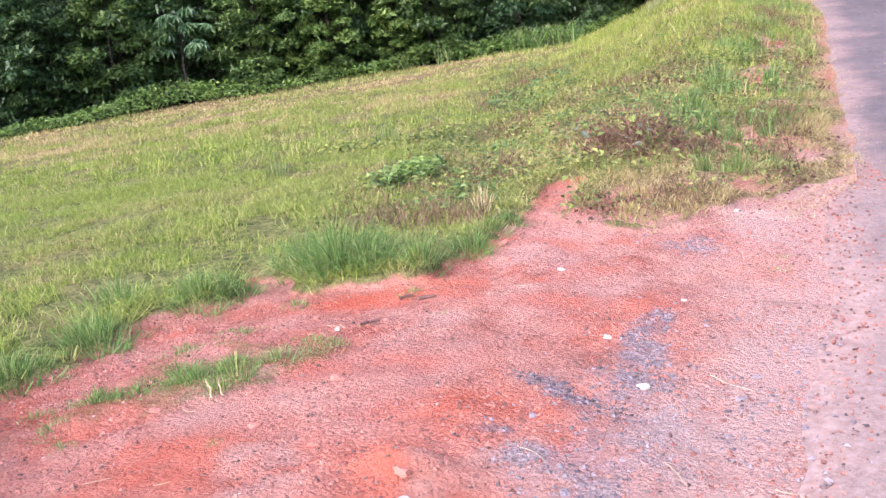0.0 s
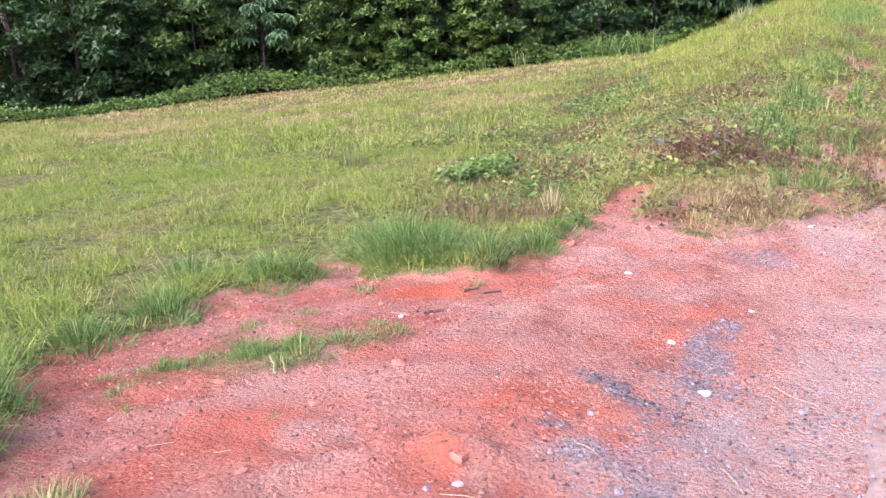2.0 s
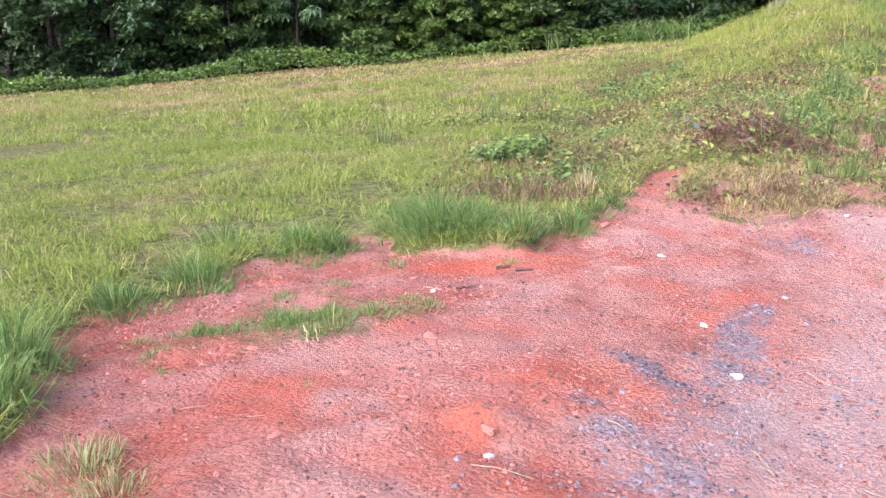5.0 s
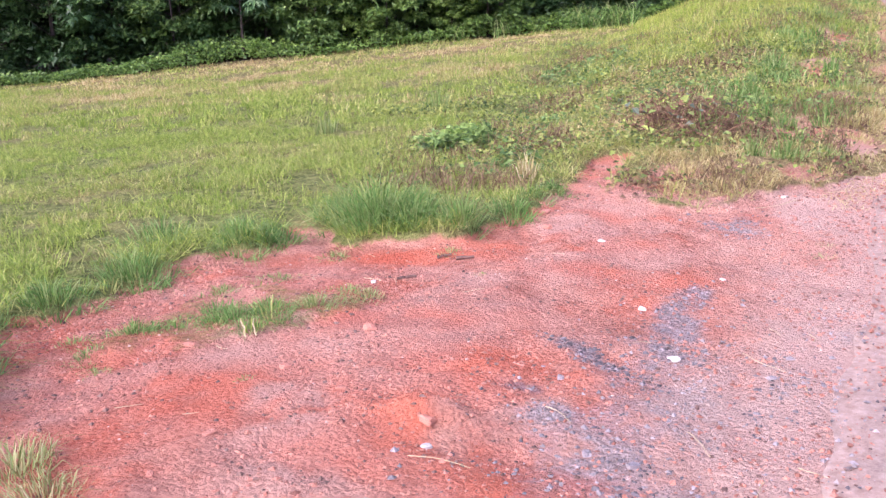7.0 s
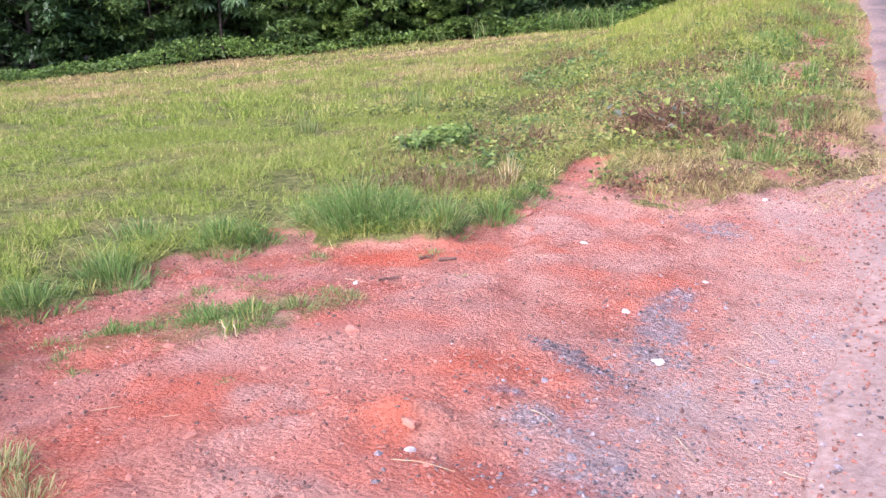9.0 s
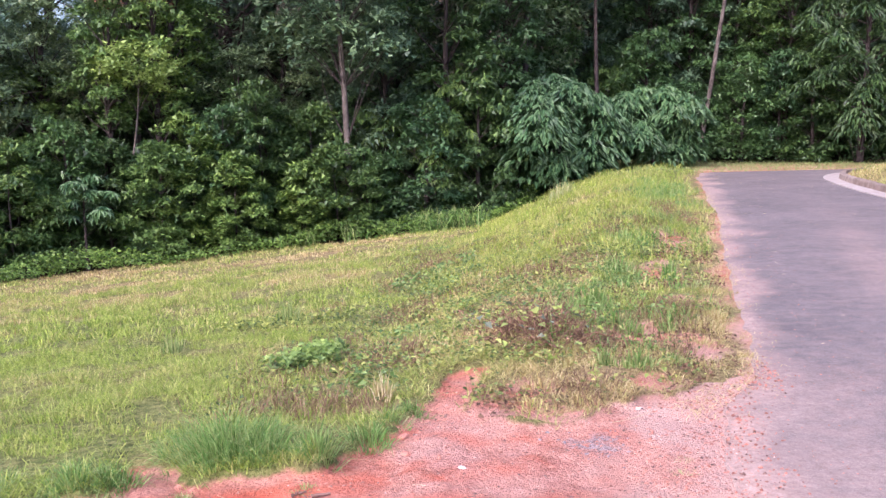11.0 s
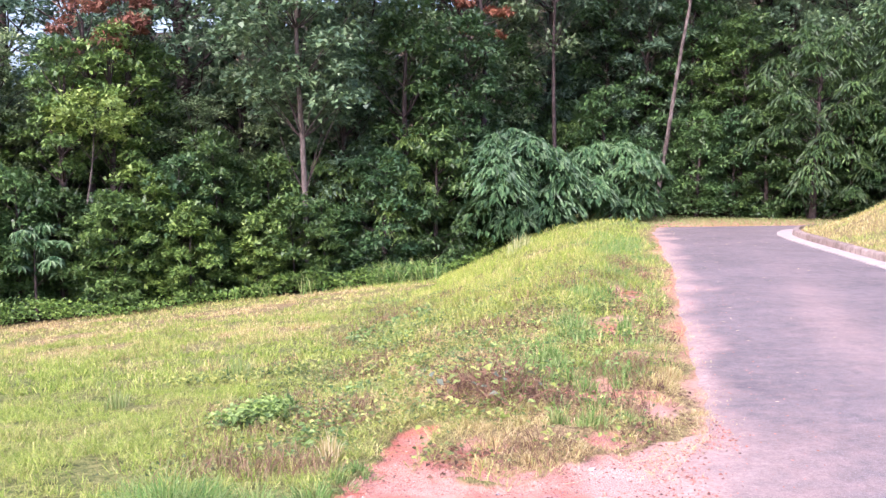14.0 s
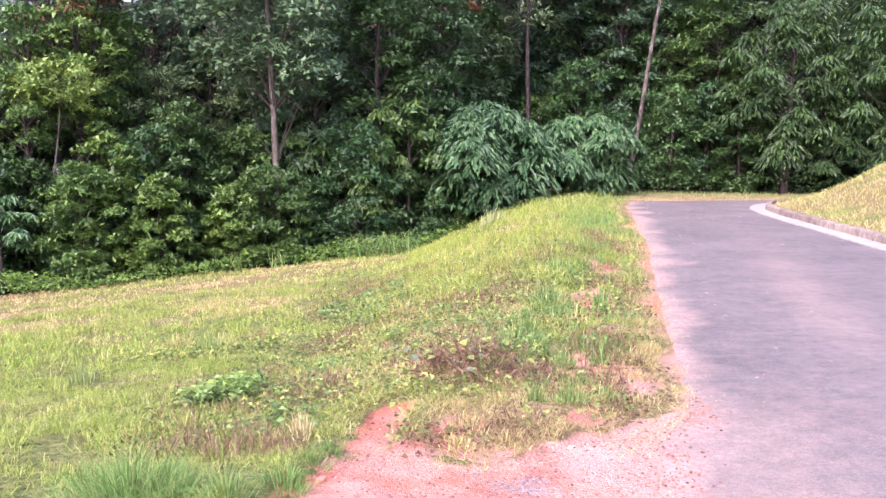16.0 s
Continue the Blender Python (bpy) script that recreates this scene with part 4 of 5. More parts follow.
def polar(deg, dist):
    """A place on the ground, by degrees to the left of straight ahead and distance."""
    x, y = -dist * math.sin(radians(deg)), dist * math.cos(radians(deg))
    return x, y, float(height(np.array([x]), np.array([y]), False)[0])


def stand(ob, deg, dist, turn=0.0, size=1.0, tall=1.0):
    x, y, z = polar(deg, dist)
    ob.matrix_basis = pose(x, y, z - 0.05, 0, 0, turn) @ Matrix.Diagonal((size, size, size * tall, 1))
    return ob


def again(ob, deg, dist, turn, size=1.0, tall=1.0):
    x, y, z = polar(deg, dist)
    m = pose(x, y, z - 0.05, 0, 0, turn) @ Matrix.Diagonal((size, size, size * tall, 1))
    c = copy_thing(ob, Matrix.Identity(4))
    c.matrix_basis = m
    return c


def edge_at(deg):
    """Distance of the woods' front in a direction."""
    ds = np.arange(20, 45, 0.1)
    a = radians(deg)
    return float(ds[np.argmax(front(-ds * math.sin(a), ds * math.cos(a)) > 0)])


rt = random.Random(5)
# saplings and shrubs along the front
kinds = []
for k, (leaf, slim, droop, size) in enumerate((("green", 0.5, 0.2, 0.17), ("bright", 0.42, 0.1, 0.17), ("dark", 0.45, 0.3, 0.18), ("green", 0.38, 0.45, 0.2), ("olive", 0.45, 0.2, 0.15))):
    kinds.append(tree("shrub", "dense green shrub at the edge of the woods", 3.2, 0.03, 1.25, 30, 6600, size * 0.72, leaf, 20 + k, slim, droop, form="round", group="shrubs at the woods' edge"))
placed = 0
deg = 50.0
while deg > -32:
    dist = edge_at(deg) + rt.uniform(1.9, 3.0)
    args = (deg, dist, rt.uniform(0, 360), rt.uniform(0.75, 1.15), rt.uniform(0.85, 1.25))
    if placed < 5:
        stand(kinds[placed], *args)
    else:
        again(kinds[rt.choice((0, 0, 2, 2, 2, 3) if deg > 0 else (0, 2, 2, 3))], *args)
    placed += 1
    if placed > 5:
        again(kinds[rt.choice((0, 2, 2, 3))], deg + rt.uniform(-1, 1), dist + rt.uniform(2.2, 3.5), rt.uniform(0, 360), 1.1, rt.uniform(0.9, 1.3))
        if placed % 2:
            again(kinds[2], deg + rt.uniform(-1, 1), dist + rt.uniform(6, 9), rt.uniform(0, 360), 1.5, 1.0)
    deg -= math.degrees(1.25 / dist) * rt.uniform(0.8, 1.3)
# mid trees
kinds = []
for k, (leaf, slim, droop, size, form) in enumerate((("green", 0.45, 0.25, 0.2, "round"), ("deep", 0.42, 0.3, 0.22, "column"), ("olive", 0.4, 0.2, 0.18, "round"), ("bright", 0.45, 0.15, 0.19, "round"), ("dark", 0.5, 0.35, 0.2, "round"))):
    kinds.append(tree("tree", "slender green tree in the woods", 6.8, 0.1, 1.7, 48, 11500, size * 0.72, leaf, 40 + k, slim, droop, form=form, group="trees of the woods"))
placed = 0
deg = 50.0
while deg > -32:
    dist = edge_at(deg) + rt.uniform(3.8, 6.2)
    tall = 1.0 if deg < 24 else 0.88
    args = (deg, dist, rt.uniform(0, 360), rt.uniform(0.85, 1.15), tall * rt.uniform(0.9, 1.15))
    if placed < 5:
        stand(kinds[placed], *args)
    else:
        again(kinds[rt.choice((0, 2, 2, 3, 3, 4) if deg > 13 else (0, 1, 1, 2, 4, 4) if deg > 0 else (1, 1, 4, 4, 0))], *args)
    placed += 1
    deg -= math.degrees(1.7 / dist) * rt.uniform(0.8, 1.25)
# tall trees behind
kinds = []
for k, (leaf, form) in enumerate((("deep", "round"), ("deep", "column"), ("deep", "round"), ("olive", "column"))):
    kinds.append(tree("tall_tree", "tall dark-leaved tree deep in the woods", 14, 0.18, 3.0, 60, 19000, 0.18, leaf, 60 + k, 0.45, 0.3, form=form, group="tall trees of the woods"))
placed = 0
for row, (near, step, lo, hi) in enumerate(((7.5, 3.0, -34, 21), (12.5, 3.6, -36, 24))):
    deg = hi
    while deg > lo:
        dist = edge_at(deg) + near + rt.uniform(-1, 1.2)
        args = (deg, dist, rt.uniform(0, 360), rt.uniform(0.9, 1.2), rt.uniform(0.85, 1.1))
        if placed < 4:
            stand(kinds[placed], *args)
        else:
            again(kinds[rt.choice((0, 0, 1, 1, 2, 3) if deg < 12 else (3, 3, 1, 2))], *args)
        placed += 1
        deg -= math.degrees(step / dist) * rt.uniform(0.85, 1.2)
# lower trees where the woods open to the hill
for deg in (22, 25.5, 28.5, 32, 36, 41, 46, 51):
    again(kinds[rt.choice((3, 3, 2))], deg, edge_at(deg) + rt.uniform(7, 10), rt.uniform(0, 360), 0.75, 0.66)

# ---- single trees that stand out ----
def own(label, deg, dist, turn=0, **kw):
    name = kw.pop("name", "tree")
    return stand(tree(name, label, **kw), deg, dist, turn)


own("young tree with a lime-yellow crown on a thin stem", 20.6, 28.0, hgt=5.6, crown_from=0.8, crown_r=1.25, clumps=15, leaves=3600, size=0.12, leaf="lime", seed=101, slim=0.5, droop=0.05, trunk_r=0.05, bark=MOTTLED)
own("small umbrella tree with large palmate blue-green leaves", 22.9, 26.6, hgt=2.4, crown_from=0.5, crown_r=0.9, clumps=9, leaves=900, size=0.26, leaf="blue", seed=102, umbrella=True, trunk_r=0.05)
for deg, dist, hgt, cr, leaf, seed in ((19.0, 26.7, 2.9, 1.1, "bright", 103), (17.3, 27.4, 3.6, 1.15, "bright", 104), (15.2, 26.6, 2.5, 0.85, "bright", 105), (13.5, 28.0, 4.4, 1.2, "green", 106), (9.6, 27.3, 2.5, 1.0, "green", 107), (11.6, 27.0, 2.1, 0.8, "bright", 108), (26.5, 26.8, 3.2, 1.1, "green", 109), (31.0, 26.6, 3.0, 1.2, "green", 110)):
    own("young tree with fresh light-green leaves on a thin stem", deg, dist, seed * 40, hgt=hgt, crown_from=0.1, crown_r=cr, clumps=30, leaves=6500, size=0.135, leaf=leaf, seed=seed, slim=0.42, droop=0.1, trunk_r=0.03, group="saplings before the woods")
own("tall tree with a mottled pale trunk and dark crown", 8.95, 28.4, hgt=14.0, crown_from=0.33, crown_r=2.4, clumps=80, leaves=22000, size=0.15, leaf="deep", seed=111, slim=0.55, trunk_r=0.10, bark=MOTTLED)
own("tree hung with drooping light-green creepers", 3.9, 29.2, hgt=4.0, crown_from=0.08, crown_r=1.0, clumps=30, leaves=5000, size=0.19, leaf="bright", seed=112, slim=0.36, droop=1.0, form="column", folded=True, tiered=True)
own("creeper-hung tree with drooping green leaves", 7.0, 30.0, hgt=3.6, crown_from=0.08, crown_r=1.2, clumps=28, leaves=5000, size=0.19, leaf="green", seed=113, slim=0.36, droop=0.9, form="column", folded=True, tiered=True)
own("broad spreading shrub with long drooping blue-green leaves", -2.6, 30.6, name="shrub", hgt=3.0, crown_from=0.12, crown_r=2.5, clumps=46, leaves=10500, size=0.25, leaf="blue", seed=114, folded=True, tiered=True, slim=0.34, droop=0.7, form="round")
own("broad spreading shrub with long drooping blue-green leaves", -7.6, 32.6, 90, name="shrub", hgt=2.2, crown_from=0.12, crown_r=2.0, clumps=34, leaves=7200, size=0.24, leaf="blue", seed=115, folded=True, tiered=True, slim=0.34, droop=0.7, form="round")
own("leaning tree with a pale mottled trunk", -9.9, 35.6, hgt=14, crown_from=0.62, crown_r=2.2, clumps=36, leaves=9000, size=0.16, leaf="green", seed=116, lean=(1.9, 0), trunk_r=0.085, bark=MOTTLED)
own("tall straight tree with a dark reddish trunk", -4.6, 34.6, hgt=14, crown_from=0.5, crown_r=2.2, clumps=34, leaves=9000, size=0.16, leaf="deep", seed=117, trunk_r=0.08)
own("tree with hanging sprays of long green leaves", -18.0, 35.8, hgt=6.2, crown_from=0.1, crown_r=2.0, clumps=46, leaves=9000, size=0.24, leaf="green", seed=118, slim=0.27, droop=0.7, folded=True, tiered=True)
own("tree with hanging sprays of long green leaves", -23.0, 36.0, 50, hgt=7.0, crown_from=0.1, crown_r=2.2, clumps=46, leaves=9000, size=0.24, leaf="green", seed=119, slim=0.27, droop=0.7, folded=True, tiered=True)
own("tree with a rounded green crown", -14.3, 36.6, hgt=6.6, crown_from=0.55, crown_r=1.6, clumps=24, leaves=6000, size=0.14, leaf="green", seed=120, slim=0.5)
own("tree with a flush of red young leaves", 20.2, 29.4, hgt=8.3, crown_from=0.8, crown_r=1.4, clumps=10, leaves=1500, size=0.13, leaf="red", seed=121)
own("tree with a flush of red young leaves", 17.9, 29.8, hgt=8.6, crown_from=0.85, crown_r=1.1, clumps=8, leaves=1800, size=0.15, leaf="red", seed=122)
own("tree with a flush of red young leaves", -1.0, 33.0, hgt=8.2, crown_from=0.82, crown_r=0.9, clumps=6, leaves=1200, size=0.15, leaf="red", seed=123)
own("tree with a light-green domed crown", 21.5, 28.6, hgt=7.0, crown_from=0.5, crown_r=1.2, clumps=30, leaves=6000, size=0.13, leaf="bright", seed=124, slim=0.5)
own("tree with a light-green domed crown", 19.0, 28.8, hgt=7.4, crown_from=0.5, crown_r=1.2, clumps=30, leaves=6000, size=0.13, leaf="bright", seed=125, slim=0.5)
own("tree with pale olive leaves", 25.0, 29.6, hgt=7.4, crown_from=0.3, crown_r=1.4, clumps=40, leaves=11000, size=0.125, leaf="olive", seed=126)
own("tree with pale olive leaves", 28.6, 30.2, 70, hgt=7.2, crown_from=0.3, crown_r=1.5, clumps=40, leaves=11000, size=0.125, leaf="olive", seed=127)
own("leaning tree with a pale slender trunk", 34.4, 27.2, hgt=9, crown_from=0.65, crown_r=1.6, clumps=22, leaves=6000, size=0.14, leaf="olive", seed=128, lean=(-2.4, 0), trunk_r=0.10, bark=MOTTLED)


# ---- grass tufts ----
def tuft(label, x, y, h, spread_r, n, seed, dry=0.08, mat=None, w=0.0042, lean=1.0, name="grass_tuft", group="tufts on the bare earth"):
    r = np.random.RandomState(seed)
    a = r.rand(n) * 2 * math.pi
    rad = spread_r * r.rand(n) ** 0.7 * (0.75 + 0.35 * np.sin(3 * a + seed) * np.sin(a * 2 + seed * 1.7))
    px, py = x + rad * np.cos(a), y + rad * np.sin(a)
    root = np.stack([px, py, height(px, py) - 0.008], 1)
    hh = h * r.uniform(0.25, 1.25, n) * (1 - 0.6 * np.clip(rad / spread_r, 0, 1)) + h * 0.08
    b = a + r.normal(size=n) * 0.9
    out = np.stack([np.cos(b), np.sin(b), 0 * b], 1) * (hh * lean * (0.2 + 1.1 * rad / spread_r) * r.uniform(0.2, 1.2, n))[:, None]
    v, f = blade_arrays(root, out, hh, np.full(n, w) * r.uniform(0.6, 1.2, n), r)
    d = np.clip(dry + r.uniform(-0.3, 0.3, n), 0, 1)
    c = np.array([x, y, float(height(np.array([x]), np.array([y]))[0])])
    ob = new(name, mesh_of(name, v - c, f, mat or LUSH, {"dry": np.repeat(d, 5)}))
    ob.location = c
    return tagged(ob, label, "grass", group)


GREEN_TUFT = "green grass tuft at the edge of the red earth"
for k, (x, y, h, sr, n) in enumerate(((-1.38, 4.55, 0.32, 0.22, 620), (-1.2, 4.5, 0.26, 0.16, 360), (-0.93, 4.45, 0.20, 0.12, 240), (-0.72, 4.75, 0.13, 0.15, 200), (-0.58, 5.3, 0.09, 0.12, 120),
                                      (-2.0, 4.25, 0.16, 0.16, 300), (-1.85, 4.35, 0.14, 0.12, 200), (-2.28, 3.7, 0.16, 0.2, 380), (-2.45, 3.3, 0.13, 0.22, 300), (-2.6, 2.95, 0.12, 0.2, 260),
                                      (-2.35, 2.5, 0.22, 0.2, 340), (-2.2, 2.15, 0.24, 0.2, 340), (-1.62, 4.75, 0.2, 0.18, 260), (-2.45, 4.3, 0.16, 0.2, 260), (-0.66, 5.05, 0.10, 0.12, 120))):
    tuft(GREEN_TUFT, x, y, h, sr * 1.1, int(n * 1.5), 200 + k, w=0.005, lean=1.8)
for k, (x, y, h, sr, n, d) in enumerate(((-1.47, 4.12, 0.08, 0.08, 110, 0.3), (-0.93, 4.15, 0.06, 0.08, 90, 0.35), (-1.45, 3.2, 0.12, 0.13, 260, 0.1), (-1.28, 3.28, 0.11, 0.12, 220, 0.35), (-1.6, 3.1, 0.08, 0.16, 300, 0.05),
                                         (-1.75, 3.02, 0.07, 0.15, 220, 0.1), (-1.42, 2.98, 0.07, 0.10, 160, 0.1), (-1.12, 3.42, 0.09, 0.09, 150, 0.45), (-1.22, 3.5, 0.06, 0.12, 150, 0.15), (-1.8, 3.55, 0.07, 0.12, 170, 0.25),
                                         (-1.95, 2.72, 0.06, 0.09, 130, 0.15), (-1.85, 2.62, 0.05, 0.07, 80, 0.3), (-1.27, 2.52, 0.04, 0.03, 30, 0.2), (0.74, 4.4, 0.05, 0.06, 45, 0.4), (0.78, 4.55, 0.05, 0.05, 35, 0.4), (-0.72, 3.75, 0.04, 0.04, 35, 0.5),
                                         (-1.62, 3.75, 0.06, 0.14, 170, 0.2), (-1.65, 1.85, 0.17, 0.16, 260, 0.5), (-1.5, 1.75, 0.14, 0.12, 160, 0.7), (-2.1, 2.9, 0.06, 0.1, 120, 0.2), (-1.55, 3.12, 0.13, 0.1, 170, 0.0), (-1.68, 3.25, 0.11, 0.1, 130, 0.05), (-1.35, 3.05, 0.10, 0.08, 110, 0.1), (-1.9, 2.98, 0.11, 0.12, 160, 0.0))):
    tuft("small low grass tuft growing on bare red earth", x, y, h * 0.62, sr * 1.15, int(n * 1.3), 240 + k, d, w=0.0038, lean=2.0)
for k, (x, y, h, sr, n, d) in enumerate(((-0.76, 5.6, 0.2, 0.08, 90, 1.0), (-2.2, 9.8, 0.26, 0.14, 130, 0.3), (-2.95, 8.5, 0.2, 0.14, 130, 0.35), (0.62, 8.0, 0.22, 0.2, 300, 0.05), (0.85, 7.3, 0.16, 0.12, 160, 0.1), (1.5, 9.9, 0.25, 0.09, 150, 0.0), (1.05, 10.5, 0.2, 0.3, 340, 0.1),
                                         (0.75, 6.2, 0.12, 0.16, 240, 0.25), (1.0, 6.35, 0.10, 0.14, 180, 0.3), (0.55, 6.25, 0.12, 0.12, 160, 0.3), (1.3, 12.5, 0.22, 0.3, 300, 0.1), (2.0, 14.5, 0.2, 0.3, 260, 0.15), (0.45, 7.6, 0.22, 0.14, 200, 0.1))):
    tuft("grass tuft standing out of the mown bank" if d < 0.8 else "pale dead grass tuft on the bank", x, y, h, sr, n, 280 + k, d, w=0.008, lean=0.6, group="tufts on the bank")
r_ = np.random.RandomState(77)
for k in range(16):
    t = k / 15
    tuft("tall grey-green grass plume on the crest of the bank", 0.9 + 0.55 * t + r_.uniform(-0.1, 0.1), 24.3 + 1.6 * t, 0.46, 0.14, 12, 300 + k, 0.5, w=0.02, lean=0.5, group="plumes on the crest")
# withered grass at the front of the bank, straw by the road
for k, (x, y, h, sr, n) in enumerate(((0.1, 5.35, 0.07, 0.2, 330), (0.35, 5.45, 0.07, 0.2, 330), (0.15, 5.8, 0.09, 0.22, 330), (0.5, 5.75, 0.08, 0.2, 300), (0.0, 6.15, 0.09, 0.15, 220), (0.35, 6.2, 0.09, 0.2, 260), (1.4, 7.6, 0.11, 0.2, 420), (1.55, 7.95, 0.10, 0.2, 380), (1.3, 7.1, 0.07, 0.25, 300), (1.5, 6.7, 0.05, 0.2, 220), (0.95, 5.98, 0.06, 0.2, 200), (1.75, 9.2, 0.08, 0.25, 260))):
    tuft("withered straw-coloured grass lying on the ground", x, y, h, sr, n, 330 + k, 0.85, mat=GRASS, w=0.0055, lean=1.9, name="withered_grass", group="withered grass on the bank")


# ---- heap of withered weeds with broad leaves ----
def weed_heap(x, y):
    r = np.random.RandomState(9)
    z = float(height(np.array([x]), np.array([y]))[0])
    root = tagged(new("weed_heap"), "heap of withered brown weeds with broad dusty green leaves", "weeds")
    root.location = (x, y, z)
    stems = []
    for k in range(150):
        a, rad = r.rand() * 6.28, 0.36 * math.sqrt(r.rand())
        p = np.array([rad * math.cos(a), rad * 1.3 * math.sin(a), 0.0])
        q = p * r.uniform(0.5, 1.1) + np.array([r.normal() * 0.13, r.normal() * 0.13, r.uniform(0.04, 0.3) * (1 - 2 * rad)])
        m = (p + q) / 2 + r.normal(size=3) * 0.03
        stems.append(tube_arrays([p, m, q], [0.004, 0.003, 0.0015], 4))
    part("stem_tangle", mesh_of("stem_tangle", *joined(stems), DEAD), root, "tangle of withered reddish-brown stems")
    n = 520
    c = np.stack([r.normal(size=n) * 0.2, r.normal(size=n) * 0.24, r.uniform(0.01, 0.2, n)], 1)
    L = r.uniform(0.02, 0.05, n)
    v, f = leaf_arrays(c, r.normal(size=(n, 3)), r.normal(size=(n, 3)) + [0, 0, 1], L, L * 0.38)
    tagged(part("withered_leaves", mesh_of("withered_leaves", v, f, DEAD), root, "crumpled brown dead leaves"), kind="stuff")
    for mat, n, name in ((DUSTY, 17, "broad_leaf"), (WEED, 9, "yellow_leaf")):
        L = np.array([0.058])
        base = None
        for k in range(n):
            if base is None:
                v, f = leaf_arrays(np.zeros((1, 3)), np.array([[1.0, 0, 0]]), np.array([[0, 0, 1.0]]), L, L * 0.85, 0.15)
                base = mesh_of(name, v, f, mat)
            ob = part(name, base, root)
            ob.matrix_basis = pose(r.normal() * 0.17 - 0.03, r.normal() * 0.2 - 0.16, r.uniform(0.08, 0.24), r.uniform(-30, 45), r.uniform(-30, 30), r.uniform(0, 360)) @ Matrix.Scale(r.uniform(0.7, 1.4), 4)
    return root


weed_heap(0.14, 6.82)
leaf_carpet("yellowing_weeds", "yellow-green broad-leaved weeds round the withered heap", "weeds", 3000, (-0.6, 0.9, 5.9, 8.4), lambda x, y: 0.16 * np.exp(-(((x - 0.1) / 0.5) ** 2 + ((y - 7.0) / 0.8) ** 2)), 0.05, lambda x, y: 0.13 + 0 * x, LEAF["lime"], 31)
leaf_carpet("dead_leaf_litter", "brown dead leaves and stems on the bank", "litter", 40000, (-1.2, 3.2, 5.0, 17), lambda x, y: sstep(0.45, 0.65, fbm(x, y, 0.6, 3, 131)) * sstep(0.0, 0.25, road_left(y) - x) * (inside(DIRT, x, y) < 0.03) * sstep(-0.5, 0.1, x), 0.035, lambda x, y: 0.035 + 0 * x, DEAD, 32)


# ---- stones, clods and chippings ----
def stone_arrays(c, s, r, flat=0.6):
    """Irregular eight-faced stones."""
    n = len(c)
    base = np.array([[1, 0, 0], [0, 1, 0], [-1, 0, 0], [0, -1, 0], [0, 0, 1], [0, 0, -1]], float)
    v = base[None] * r.uniform(0.6, 1.25, (n, 6, 1)) + r.normal(size=(n, 6, 3)) * 0.18
    v[:, :, 2] *= flat
    a = r.rand(n) * 6.28
    ca, sa = np.cos(a)[:, None], np.sin(a)[:, None]
    x, y = v[:, :, 0] * ca - v[:, :, 1] * sa, v[:, :, 0] * sa + v[:, :, 1] * ca
    v = np.stack([x, y, v[:, :, 2]], -1) * s[:, None, None] + c[:, None]
    i = np.arange(n)[:, None] * 6
    f = np.concatenate([i + q for q in ([0, 1, 4], [1, 2, 4], [2, 3, 4], [3, 0, 4], [1, 0, 5], [2, 1, 5], [3, 2, 5], [0, 3, 5])], 1).reshape(-1, 3)
    return v.reshape(-1, 3), f


def scatter(name, label, n, box, dens, lo, hi, mat, seed):
    r = np.random.RandomState(seed)
    x, y = r.uniform(box[0], box[1], n), r.uniform(box[2], box[3], n)
    ok = r.rand(n) < dens(x, y)
    x, y = x[ok], y[ok]
    s = lo + (hi - lo) * r.rand(len(x)) ** 4
    z = np.where(x > road_left(y), np.maximum(height(x, y), 0.02), height(x, y))
    v, f = stone_arrays(np.stack([x, y, z + s * 0.15], 1), s, r)
    return tagged(new(name, mesh_of(name, v, f, mat)), label, "gravel", kind="stuff")


def bare(x, y):
    return dirt(x, y) * sstep(-0.35, 0.05, road_left(y) - x) * (0.25 + 0.75 * sstep(0.35, 0.65, fbm(x, y, 0.4, 3, 141)))


STONE_PALE = plain_material("pale_grit", (0.5, 0.34, 0.28), (0.72, 0.58, 0.5))
BOX = (-2.6, 1.6, 1.6, 6.6)
scatter("red_crumbs", "crumbs and small clods of red earth", 50000, BOX, bare, 0.0022, 0.0125, STONE_RED, 51)
scatter("pale_grit", "pale grit lying on the red earth", 3500, BOX, lambda x, y: bare(x, y) * 0.7, 0.0015, 0.008, STONE_PALE, 52)
scatter("dark_grit", "dark crumbs and bark bits on the red earth", 15000, BOX, lambda x, y: bare(x, y) * 0.8, 0.002, 0.012, STICK, 53)
scatter("chippings", "spilt blue-grey road chippings", 70000, BOX, lambda x, y: np.clip(gravel(x, y) * 0.9 + 0.12 * np.exp(-((x - 0.35) / 0.5) ** 2 - ((y - 2.8) / 0.8) ** 2), 0, 1) * dirt(x, y), 0.002, 0.013, STONE_GREY, 54)
STONE_DARK = plain_material("dark_stone", (0.06, 0.05, 0.056), (0.2, 0.17, 0.18))
scatter("dark_chippings", "dark blue-grey chippings strewn along the spilt streak", 30000, (-0.7, 0.9, 2.0, 3.6), lambda x, y: dirt(x, y) * np.clip(0.9 * np.exp(-(((x + 0.17) * 0.8 - (y - 2.95) * 0.6) / 0.17) ** 2 - (((x + 0.17) * 0.6 + (y - 2.95) * 0.8) / 0.045) ** 2) + 0.18 * gravel(x, y) * sstep(0.45, 0.6, fbm(x, y, 0.2, 3, 57)), 0, 1), 0.003, 0.013, STONE_DARK, 56)
